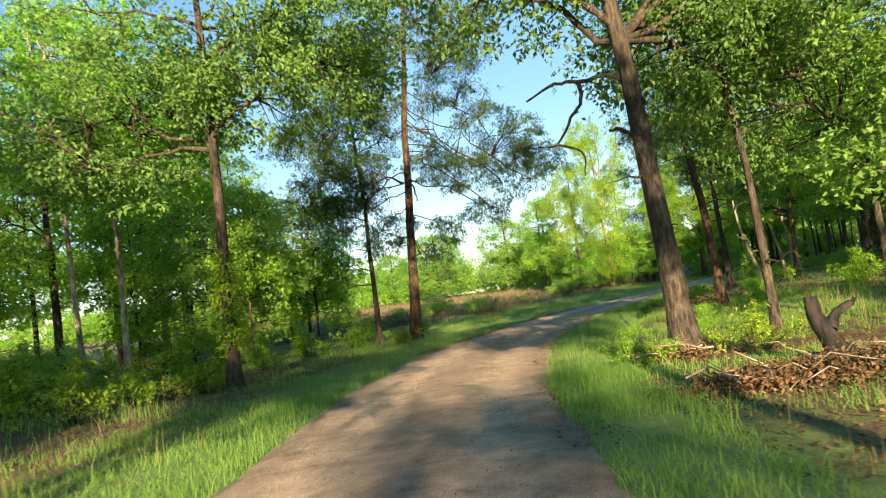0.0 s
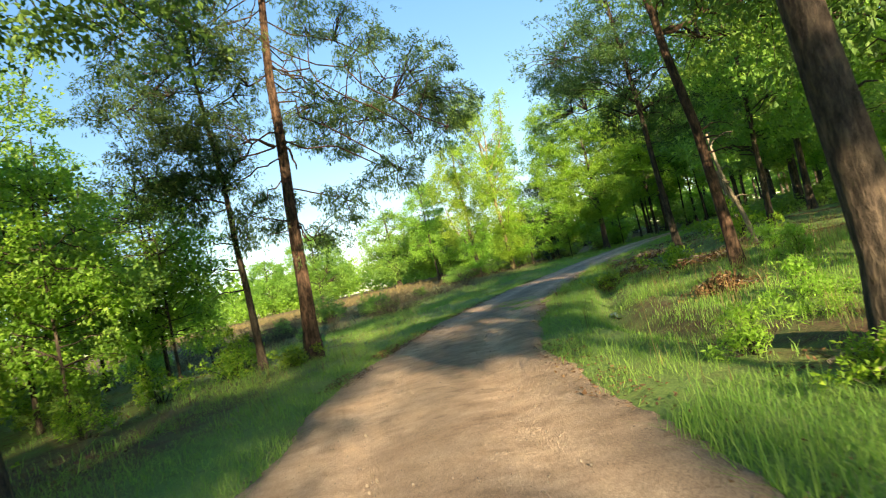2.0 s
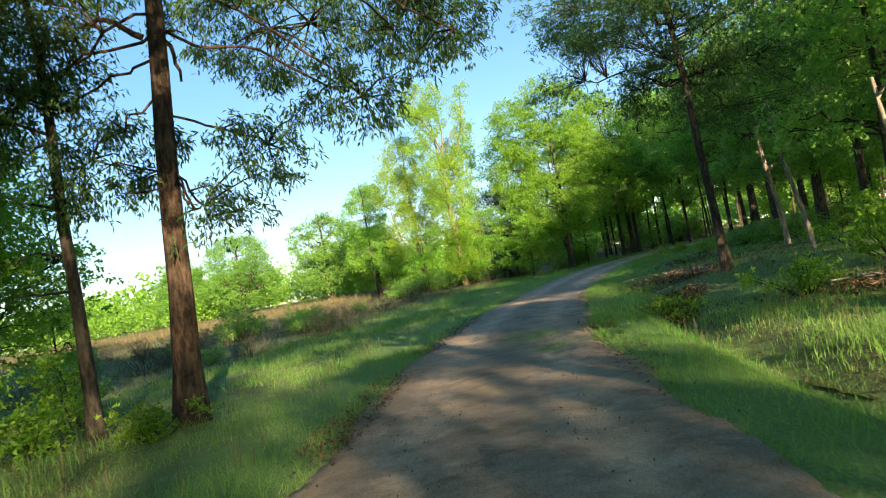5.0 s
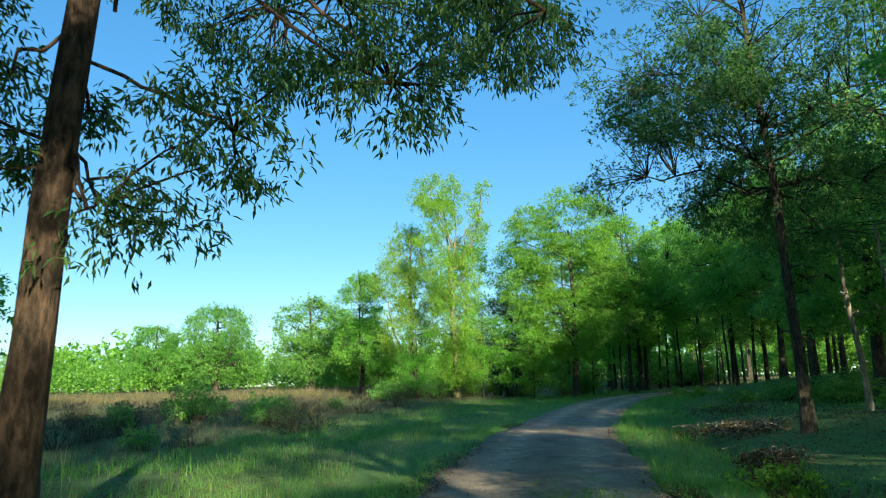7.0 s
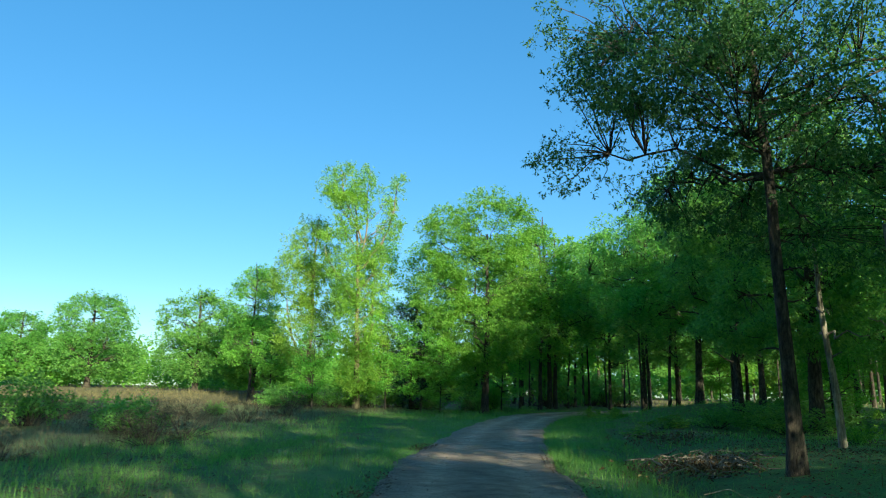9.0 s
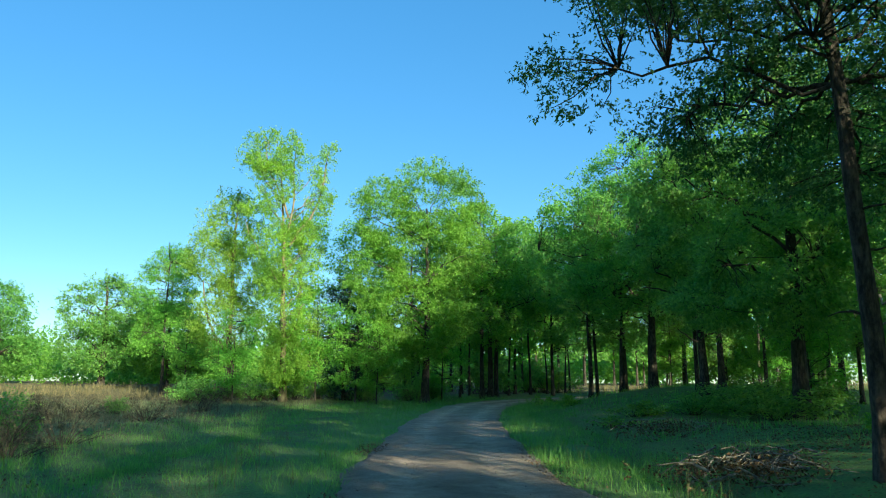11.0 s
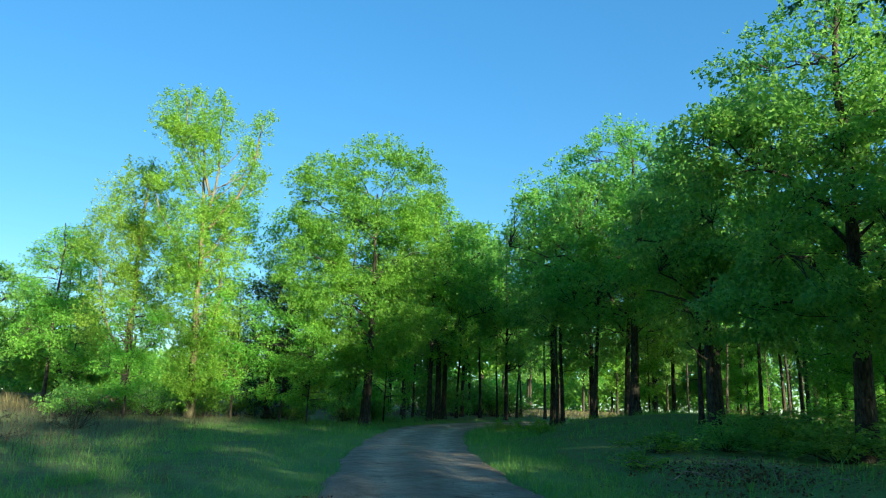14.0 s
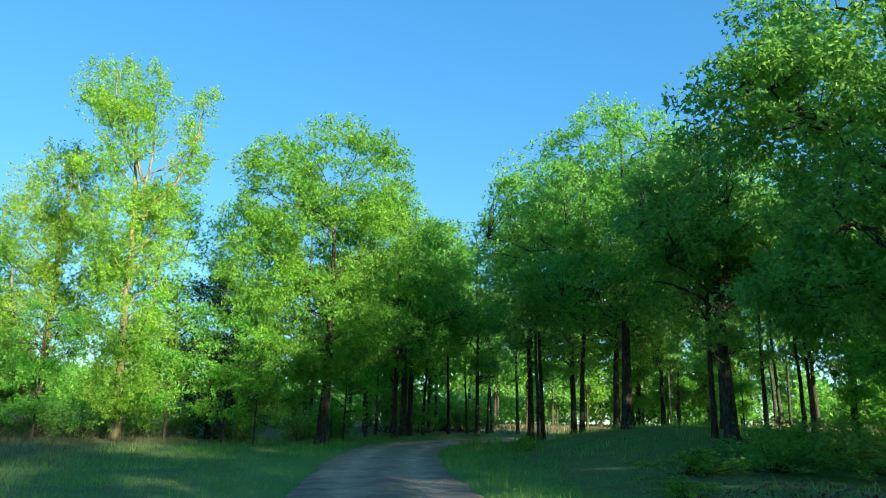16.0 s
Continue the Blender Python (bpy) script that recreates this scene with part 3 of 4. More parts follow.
make_tree("oak_tree", "slim leaning oak with sunlit orange-brown trunk in open woodland", at(8.35, 23.1), 12.0, 0.14,
          [(0.6, 0.8, 8.8, 3.6, 3.4, 2.8), (2.6, 2.0, 6.0, 2.8, 2.6, 1.6)],
          clumps=230, clump=0.75, tips=13, per_tip=9, leaf=(0.13, 0.075), bark=BARK_RED, foliage=LEAF_OAK, seed=9, lean=(-0.7, 0.4), first=0.42,
          limbs=14, gap=0.16, stubs=5, limb_r=0.7)
make_tree("pale_tree", "thin pale-barked tree leaning in the undergrowth", at(-8.0, 22.2), 11.0, 0.1,
          [(0.2, 0, 8.4, 2.6, 2.6, 2.6), (1.2, 0.5, 6.2, 1.8, 1.8, 1.4)],
          clumps=130, clump=0.75, tips=12, per_tip=9, leaf=(0.13, 0.09), bark=BARK_PALE, foliage=LEAF_BRIGHT, seed=10, lean=(0.2, 0.2), first=0.45, limbs=10, gap=0.05)
make_tree("pale_tree", "thin pale-barked tree with mossy foot in the undergrowth", at(-8.5, 20.9), 10.0, 0.09,
          [(-0.6, 0, 7.6, 2.5, 2.4, 2.6)],
          clumps=110, clump=0.75, tips=12, per_tip=9, leaf=(0.13, 0.09), bark=BARK_PALE, foliage=LEAF_BRIGHT, seed=11, lean=(-0.7, 0.2), first=0.45, limbs=10, gap=0.05)

# the sunlit group across the meadow
make_tree("poplar_tree", "tall pale-green poplar with upswept limbs catching the sun", at(14.5, 69.3), 13.6, 0.2,
          [(-1.0, 0.2, 13.9, 1.9, 1.6, 1.6), (-0.9, 0, 12.3, 1.35, 1.2, 1.4), (2.2, 0.3, 13.5, 0.95, 0.9, 1.8), (1.7, 0.3, 11.4, 0.6, 0.6, 0.7), (-1.7, 0.3, 10.0, 1.1, 1.2, 1.4), (-0.3, 0, 8.0, 2.0, 1.8, 1.9), (0.9, 0.2, 9.4, 0.8, 0.9, 1.0),
           (0.1, 0, 5.0, 2.1, 1.9, 1.9), (0.3, -0.2, 2.3, 1.7, 1.6, 1.6)],
          clumps=460, clump=0.5, tips=13, per_tip=12, leaf=(0.09, 0.072), bark=BARK_POPLAR, foliage=LEAF_POPLAR, seed=21, lean=(-0.3, 0.2), first=0.16,
          limbs=24, gap=0.02, bow=-0.05, flat=0.95, limb_r=0.6, rise=(0.9, 1.6), twigged=False,
          branches=[([(0.0, 0, 8.6), (0.7, 0.1, 9.7), (1.4, 0.2, 10.7), (1.95, 0.3, 12.4), (2.2, 0.3, 14.4)], 0.1, 0.03), ([(-0.1, 0, 10.2), (-0.6, 0.1, 11.6), (-1.3, 0.2, 13.0), (-1.6, 0.2, 14.8)], 0.07, 0.02),
                    ([(-0.1, 0, 9.4), (0.15, 0, 11.4), (0.1, 0.1, 13.4), (0.3, 0.1, 15.0)], 0.07, 0.02)])
make_tree("poplar_tree", "shorter poplar with forked pale limbs and thin foliage", at(12.4, 73.5), 12.4, 0.2,
          [(-0.2, 0.4, 10.6, 1.7, 1.5, 2.0), (-1.2, 0.3, 8.2, 1.7, 1.5, 2.2), (0.6, 0, 7.4, 1.8, 1.8, 2.4), (-0.4, 0, 4.6, 2.3, 2.0, 2.0)],
          clumps=330, clump=0.58, tips=13, per_tip=11, leaf=(0.105, 0.08), bark=BARK_POPLAR, foliage=LEAF_POPLAR, seed=22, lean=(-0.3, 0.3), first=0.2,
          limbs=16, gap=-0.1, bow=-0.05, flat=0.9, limb_r=0.5, rise=(0.8, 1.4), twigged=False, branches=[([(0, 0, 2.3), (-0.7, 0.1, 3.4), (-1.4, 0.2, 4.9), (-1.7, 0.2, 6.8)], 0.09, 0.03)])
make_tree("oak_tree", "large domed oak with bright sunlit crown and dark skirts", at(21.9, 66.8), 11.2, 0.25,
          [(0.4, 0, 11.5, 2.8, 2.9, 2.7), (0.3, -0.2, 8.6, 3.5, 3.4, 2.6), (-2.6, 0.6, 10.8, 1.6, 1.6, 2.5), (-0.4, -0.4, 5.0, 3.6, 3.0, 2.3), (-3.0, 0.4, 7.2, 1.9, 1.8, 2.6), (-2.0, 0.2, 2.8, 2.2, 1.8, 1.6)],
          clumps=640, clump=0.72, tips=13, per_tip=10, leaf=(0.125, 0.09), bark=BARK_GREY, foliage=LEAF_BRIGHT, seed=23, first=0.22, limbs=26, gap=-0.05, flat=0.42, twigged=False, limb_r=0.7)
for x, y, grow, seed in ((7.0, 98.0, 1.0, 24), (-2.6, 108.0, 1.0, 27), (-9.6, 112.0, 0.8, 28), (11.4, 92.0, 0.72, 29)):
    make_tree("oak_tree", "round-headed bright green oak standing at the meadow edge", at(x, y), 9.4 * grow, 0.3 * grow,
              [(0, 0, 6.4 * grow, 3.7 * grow, 3.6 * grow, 3.2 * grow), (0.3, -0.5, 3.6 * grow, 4.3 * grow, 3.8 * grow, 2.6 * grow)],
              clumps=300, clump=0.95 * grow, tips=9, per_tip=9, leaf=(0.2, 0.15), bark=BARK_GREY, foliage=LEAF_OAK if seed != 29 else LEAF_BRIGHT, seed=seed, first=0.15, limbs=12, gap=-0.4, flat=0.55, shell=0.6, split=False)

# the dark group on the inner side of the bend
make_tree("oak_tree", "tall forked oak with dark shaded crown and yellow-lit top", at(31.8, 59.3), 13.6, 0.21,
          [(-1.0, 0, 11.0, 3.2, 3.4, 2.7), (-5.0, 0.2, 7.8, 2.5, 2.6, 2.8), (1.6, 0, 8.8, 3.6, 3.4, 3.2), (-2.4, -1.2, 5.4, 3.8, 2.8, 1.7)],
          clumps=430, clump=0.75, tips=13, per_tip=11, leaf=(0.14, 0.1), bark=BARK_GREY, foliage=LEAF_OAK, seed=25, first=0.33, limbs=20, gap=-0.1, limb_r=0.7)
make_tree("oak_tree", "spreading oak with forked trunk at the wood's edge", at(25.0, 45.4), 13.5, 0.25,
          [(0.2, 0.6, 10.0, 3.2, 3.4, 3.0), (-1.6, 0.0, 3.7, 3.2, 2.8, 1.1), (-3.6, 1.2, 7.9, 1.6, 2.0, 1.2), (2.4, 0, 8.2, 3.8, 3.6, 3.2), (-1.4, -0.4, 5.2, 3.2, 2.8, 1.8)],
          clumps=470, clump=0.68, tips=13, per_tip=10, leaf=(0.15, 0.1), bark=BARK_GREY, foliage=LEAF_OAK, seed=26, first=0.3, limbs=22, gap=-0.05, limb_r=0.7)

make_tree("oak_tree", "shaded oak with long level limbs inside the wood", at(27.75, 52.0), 9.8, 0.2,
          [(0.0, 0.4, 7.6, 2.8, 2.8, 2.0), (-2.0, 0.2, 6.2, 2.0, 2.0, 1.2), (2.0, -0.4, 6.0, 2.2, 2.2, 1.4)],
          clumps=210, clump=0.75, tips=11, per_tip=10, leaf=(0.14, 0.1), bark=BARK_GREY, foliage=LEAF_OAK, seed=30, first=0.3, limbs=16, gap=0.05, limb_r=0.7, flat=0.45,
          branches=[([(0, 0, 3.4), (-0.8, 0.1, 4.2), (-1.9, 0.2, 4.5), (-3.0, 0.2, 4.5)], 0.08, 0.02), ([(0, 0, 2.3), (-0.9, -0.3, 2.4), (-1.9, -0.5, 2.8)], 0.055, 0.015),
                    ([(0, 0, 4.0), (1.0, -0.3, 4.7), (2.2, -0.6, 4.9)], 0.07, 0.02)])


# ---------------------------------------------------------------- woodland: a few grown kinds, repeated
def grown(kind, seed, height, girth, crown, foliage, bark, label, **more):
    return make_tree(kind, label, (0, 0, 0), height, girth, crown, seed=seed, foliage=foliage, bark=bark, group="woodland trees", limb_r=0.7, **more)


OAK_A = [(0.3, 0, 9.8, 3.4, 3.3, 3.1), (-1.6, 0.4, 7.0, 2.9, 2.8, 2.0), (1.8, -0.6, 6.2, 2.8, 2.8, 2.0), (-0.9, -1.2, 4.2, 1.9, 1.7, 0.9)]
OAK_B = [(0, 0, 8.4, 2.9, 2.9, 3.1), (1.2, 0.7, 5.2, 2.4, 2.4, 1.8), (-1.0, 0.8, 3.8, 1.5, 1.5, 0.9)]
GUM = [(0, 0, 10.0, 2.5, 2.5, 4.0), (0.2, 0, 5.6, 2.7, 2.7, 2.2)]
KINDS = [
    grown("woodland_oak", 31, 13.0, 0.18, OAK_A, LEAF_OAK, BARK_GREY, "woodland oak with a tall bare trunk and leafy crown",
          clumps=150, clump=0.9, tips=9, per_tip=8, leaf=(0.17, 0.125), first=0.3, limbs=13, gap=0.05, stubs=6, flat=0.42),
    grown("woodland_oak", 32, 11.5, 0.13, OAK_B, LEAF_OAK, BARK_GREY, "slim woodland oak with layered green foliage",
          clumps=135, clump=0.85, tips=9, per_tip=8, leaf=(0.17, 0.125), flat=0.42, first=0.26, limbs=12, gap=0.12, lean=(0.5, 0.2), stubs=4),
    grown("sweetgum_tree", 33, 14.0, 0.16, GUM, LEAF_BRIGHT, BARK_GREY, "upright sweetgum with bright spring leaves",
          clumps=170, clump=0.8, tips=11, per_tip=7, leaf=(0.17, 0.13), first=0.25, limbs=13, gap=-0.05, stubs=3),
    grown("young_tree", 34, 6.5, 0.06, [(0, 0, 4.6, 1.8, 1.8, 2.0), (0.3, 0.2, 2.4, 1.7, 1.7, 1.5)], LEAF_BRIGHT, BARK_GREY, "young understorey tree with light green leaves",
          clumps=105, clump=0.62, tips=9, per_tip=7, leaf=(0.14, 0.095), first=0.2, limbs=9, gap=0.0),
    grown("cedar_tree", 35, 6.0, 0.1, [(0, 0, 3.8, 1.1, 1.1, 2.2), (0, 0, 2.0, 1.6, 1.6, 1.6)], LEAF_CEDAR, BARK_RED, "dark evergreen cedar among the trees",
          clumps=110, clump=0.5, tips=12, per_tip=8, leaf=(0.15, 0.05), first=0.08, limbs=10, gap=-0.3, flat=0.9),
    grown("pole_oak", 38, 12.5, 0.11, [(0, 0, 9.8, 1.9, 1.9, 2.6), (0.6, 0.3, 6.4, 1.3, 1.3, 0.8)], LEAF_OAK, BARK_GREY, "slim straight oak with a bare trunk inside the wood",
          clumps=62, clump=0.75, tips=9, per_tip=6, leaf=(0.2, 0.15), first=0.42, limbs=8, gap=0.05, stubs=3, sides=7, twigged=False),
    grown("distant_oak", 36, 13.0, 0.18, OAK_A, LEAF_OAK, BARK_GREY, "oak deeper in the wood with a leafy crown",
          clumps=75, clump=0.95, tips=9, per_tip=5, leaf=(0.38, 0.3), first=0.36, limbs=9, gap=-0.1, sides=7, twigged=False),
    grown("distant_gum", 37, 13.0, 0.15, GUM, LEAF_BRIGHT, BARK_GREY, "slender bright tree deeper in the wood",
          clumps=75, clump=0.9, tips=9, per_tip=6, leaf=(0.35, 0.28), first=0.3, limbs=9, gap=-0.1, sides=7, twigged=False),
]


def put(kind, x, y, turn=0.0, size=1.0, tall=1.0, first=[True] * 20):
    m = Matrix.LocRotScale((x, y, ground_at(x, y) - 0.05), Euler((0, 0, turn)), (size, size, size * tall))
    if first[kind]:
        first[kind] = False
        KINDS[kind].matrix_basis = m
        return KINDS[kind]
    c = copy_thing(KINDS[kind], Matrix.Identity(4))
    c.matrix_basis = m
    return c


PLACES = [(-0.5, 27.7), (-2, 29.2), (-3.5, 17.6), (4.7, 14.4), (12.8, 35.1), (14.8, 37.0), (8.3, 23.1), (13.8, 66.4), (21.5, 67), (31.8, 59.3), (24.2, 45.4), (-8, 22.2), (16.7, 37.5)]


def free(x, y, room):
    return all((x - a) ** 2 + (y - b) ** 2 > room * room for a, b in PLACES)


def stand(kind, x, y, size=1.0, tall=1.0, turn=None):
    PLACES.append((x, y))
    put(kind, x, y, rng.uniform(0, 6.28) if turn is None else turn, size, tall)


# trunks that stand out inside the dark group, and the trees behind the sunlit one
for k, x, y, s in ((0, 33.6, 61.4, 0.9), (0, 36.5, 66.8, 0.95), (0, 35.0, 68.5, 1.0), (1, 37.0, 75.5, 1.1), (0, 32.4, 55.2, 0.95), (1, 43.5, 57.5, 1.0),
                   (0, 31.2, 75.0, 1.15), (0, 31.9, 75.4, 1.05), (1, 39.0, 63.0, 1.0), (1, 28.4, 53.0, 0.8), (0, 42.0, 67.0, 1.0), (0, 25.5, 76.0, 0.9), (2, 21.0, 75.0, 0.85),
                   (2, 16.6, 74.0, 0.85), (2, 9.8, 82.0, 0.75), (2, 11.2, 90.0, 0.8), (7, 43.0, 89.0, 1.25), (7, 47.0, 92.0, 1.2),
                   (1, 28.0, 80.5, 1.0), (2, 28.8, 72.2, 0.98), (3, 18.0, 67.6, 0.8), (3, 16.2, 69.0, 0.9), (4, 18.3, 70.2, 1.2), (3, 10.4, 76.5, 0.8), (3, 24.6, 70.0, 0.9), (3, 18.6, 66.0, 0.7), (3, 11.6, 68.5, 0.75)):
    stand(k, x, y, s)
# the wood on the left of the lane, open towards the meadow
for x, y, tall, seed in ((-5.6, 34.2, 7.2, 41), (-8.6, 37.4, 7.6, 42), (-6.6, 26.4, 6.4, 43), (-9.4, 30.6, 7.8, 44)):
    PLACES.append((x, y))
    make_tree("young_tree", "bushy young tree with dense yellow-green foliage at the wood's edge", at(x, y), tall, 0.075,
              [(0, 0, 0.7 * tall, 2.2, 2.1, 0.27 * tall), (0.7, 0.3, 0.45 * tall, 2.3, 2.0, 0.22 * tall), (-1.0, -0.3, 0.33 * tall, 1.9, 1.8, 0.18 * tall)],
              clumps=190, clump=0.62, tips=9, per_tip=8, leaf=(0.115, 0.08), bark=BARK_GREY, foliage=LEAF_BRIGHT if seed < 43 else LEAF_OAK, seed=seed, first=0.15, limbs=12, gap=-0.1, flat=0.45, lean=(0.3, 0.1), limb_r=0.6)
for k, x, y, s in ((3, -5.0, 33.0, 0.95), (3, -6.8, 36.0, 1.05), (2, -9.5, 38.0, 0.7), (3, -5.4, 25.0, 0.9), (2, -12.4, 31.0, 0.8), (3, -5.2, 39.6, 0.7),
                   (3, -10.6, 14.8, 0.9), (2, -11.2, 24.6, 0.9), (3, -9.6, 26.6, 1.0)):
    stand(k, x, y, s)
count = 0
while count < 11:
    x, y = rng.uniform(-26, -7.5), rng.uniform(17, 38)
    if not (x > -8 and y > 22) and free(x, y, 2.9):
        stand(int(rng.choice([0, 1, 1, 2, 3, 3])), x, y, rng.uniform(0.75, 1.1))
        count += 1
count = 0
while count < 18:
    x, y = rng.uniform(-48, -22), rng.uniform(14, 62)
    if (y < 44 or x < -30) and free(x, y, 4.0):
        stand(int(rng.choice([6, 6, 7])), x, y, rng.uniform(0.75, 1.1))
        count += 1
# the wood on the right, thinner near the lane
for k, x, y, s in ((0, 15.6, 18.4, 0.9), (1, 12.6, 22.4, 0.9), (1, 13.4, 29.8, 0.8), (1, 18.6, 33.2, 0.9), (0, 20.5, 38.0, 0.95), (1, 8.8, 13.0, 0.7), (1, 30.5, 48.2, 0.75), (1, 34.5, 49.5, 0.8), (6, 41.0, 50.0, 0.9), (6, 47.0, 55.0, 0.9), (3, 27.5, 46.8, 0.8), (3, 31.5, 45.0, 0.9)):
    stand(k, x, y, s)
count = 0
while count < 8:
    x, y = rng.uniform(14, 42), rng.uniform(26, 56)
    d = from_road(np.array([x]), np.array([y]))[0]
    if d > 9.5 and free(x, y, 3.6):
        stand(int(rng.choice([0, 1, 6, 6, 7])), x, y, rng.uniform(0.8, 1.1))
        count += 1
count = 0
while count < 8:
    x, y = rng.uniform(22, 56), rng.uniform(46, 80)
    d = from_road(np.array([x]), np.array([y]))[0]
    if d > 7 and free(x, y, 2.0):
        stand(3, x, y, rng.uniform(0.5, 0.8))
        count += 1
# further woods beyond the bend, to the right and behind the start
count = 0
while count < 34:
    x, y = rng.uniform(26, 92), rng.uniform(50, 108)
    d = from_road(np.array([x]), np.array([y]))[0]
    if abs(d) > 4 and (x > 44 or y > 72) and y < 58 + 0.9 * x and not (40 < x < 84 and y < 97) and free(x, y, 3.2):
        stand(int(rng.choice([6, 6, 7])), x, y, rng.uniform(0.8, 1.15))
        count += 1
# slim trunks that stand close together beyond the bend
count = 0
while count < 22:
    a, far_off = radians(rng.uniform(30, 60)), rng.uniform(34, 62)
    x, y = 6 + far_off * math.sin(a), 36 + far_off * math.cos(a)
    if abs(from_road(np.array([x]), np.array([y]))[0]) > 3.4 and free(x, y, 1.5):
        stand(5, x, y, rng.uniform(0.8, 1.08))
        count += 1
# unseen trees round the start, added so their crowns shade the lane and woods
for k, x, y, s in ((6, 14.5, -14.0, 1.15), (7, 3.4, -34.0, 0.97), (6, -7.4, -20.0, 1.2), (0, -11.0, 7.0, 1.1), (1, -8.6, 11.0, 0.9), (7, -6.6, -28.0, 1.15), (6, 19.0, 16.0, 1.05), (6, 24.5, 21.0, 1.1),
                   (6, 30.0, 27.0, 1.1), (7, 20.0, 24.5, 1.0), (6, 35.0, 33.0, 1.1),  (6, -17.0, -8.0, 1.0), (7, 19.0, -22.0, 1.0)):
    stand(k, x, y, s)
# three more unseen oaks, crowns set by where their shadows fall on the lane
make_tree("oak_tree", "tall unseen oak beside the lane, its high open crown added for shade", at(-1.7, -12.0), 14.0, 0.24, [(0.5, 0, 10.6, 3.5, 3.0, 3.2)], clumps=170, clump=0.75, tips=9, per_tip=7,
          leaf=(0.18, 0.13), bark=BARK_GREY, foliage=LEAF_OAK, seed=47, first=0.5, limbs=14, gap=0.14, split=False)
make_tree("oak_tree", "low spreading unseen oak, added to shade the lane it reaches over", at(-2.6, -4.0), 8.2, 0.16, [(1.7, 0, 5.6, 2.3, 2.0, 1.2), (0, 0, 6.8, 2.0, 2.0, 1.4)], clumps=120, clump=0.65, tips=9, per_tip=7,
          leaf=(0.16, 0.12), bark=BARK_GREY, foliage=LEAF_OAK, seed=48, first=0.45, limbs=12, gap=0.12, split=False)
make_tree("oak_tree", "tall unseen oak beside the lane, its high narrow crown added for shade", at(4.5, -4.5), 10.4, 0.2, [(-0.4, 0, 8.3, 2.6, 2.3, 2.0)], clumps=120, clump=0.7, tips=9, per_tip=7,
          leaf=(0.18, 0.13), bark=BARK_GREY, foliage=LEAF_OAK, seed=46, first=0.62, limbs=12, gap=0.0, split=False)
PLACES.append((6.6, 15.4))
make_tree("slender_oak", "slender oak with a thin dark trunk behind an old oak", at(6.6, 15.4), 9.5, 0.085, [(0, 0.2, 7.2, 1.9, 1.8, 1.8), (0.8, 0.4, 4.8, 1.1, 1.0, 0.7)],
          clumps=95, clump=0.6, tips=11, per_tip=6, slim=False, leaf=(0.11, 0.065), bark=BARK_GREY, foliage=LEAF_SHADE, seed=12, lean=(-0.4, 0.2), first=0.35, limbs=9, gap=0.1, stubs=4, limb_r=0.6)

# a far belt of trees that closes the view
far = []
count = 0
while count < 75:
    c = np.array([rng.uniform(-75, 30), rng.uniform(112, 150), 1.3])
    count += 1
    hgt, w = rng.uniform(3.5, 6.5), rng.uniform(3.0, 5.5)
    lumps = unit(rng.normal(size=(16, 3))) * rng.uniform(0.45, 1.0, (16, 1)) * [w, w, hgt * 0.5] + c + [0, 0, hgt * 0.5]
    q = np.repeat(lumps, 13, 0) + rng.normal(scale=0.85, size=(208, 3)) * [1, 1, 0.6]
    far.append(leaves(q, unit(q - c), 9, 0.3, 0.24, rng, 0.9, 0.1, True))
for k in range(210):
    a, r = rng.uniform(-1.4, 1.6), rng.uniform(95, 170)
    c = np.array([30 + r * math.sin(a), 40 + r * math.cos(a), 1.3])
    if c[0] < 32 and c[1] < 112 or -75 < c[0] < 30 and c[1] < 150:
        continue
    hgt, w = rng.uniform(6, 10), rng.uniform(3.5, 6)
    q = unit(rng.normal(size=(80, 3))) * rng.uniform(0.55, 1.0, (80, 1)) * [w, w, hgt * 0.52] + c + [0, 0, hgt * 0.48]
    far.append(leaves(q, unit(q - c), 4, 1.0, 0.8, rng, 0.9, 0.1, True))
for k in range(90):
    c = np.array([rng.uniform(-75, 40), rng.uniform(108, 116), 1.2])
    q = rng.normal(size=(70, 3)) * [1.8, 1.2, 0.7] + c + [0, 0, 0.9]
    far.append(leaves(q, unit(q - c), 5, 0.36, 0.28, rng, 0.9, 0.1, True))
for k in range(150):
    a, r = rng.uniform(0.05, 1.7), rng.uniform(100, 112)
    c = np.array([7 + r * math.sin(a), 38 + r * math.cos(a), 1.5])
    q = rng.normal(size=(55, 3)) * [2.6, 2.6, 1.3] + c + [0, 0, 2.2]
    far.append(leaves(q, unit(q - c), 5, 0.55, 0.42, rng, 0.9, 0.1, True))
tagged(new("distant_trees", quads("distant_trees", *joined(far), LEAF_BRIGHT)), "far belt of green trees beyond the fields", "trees", kind="stuff")


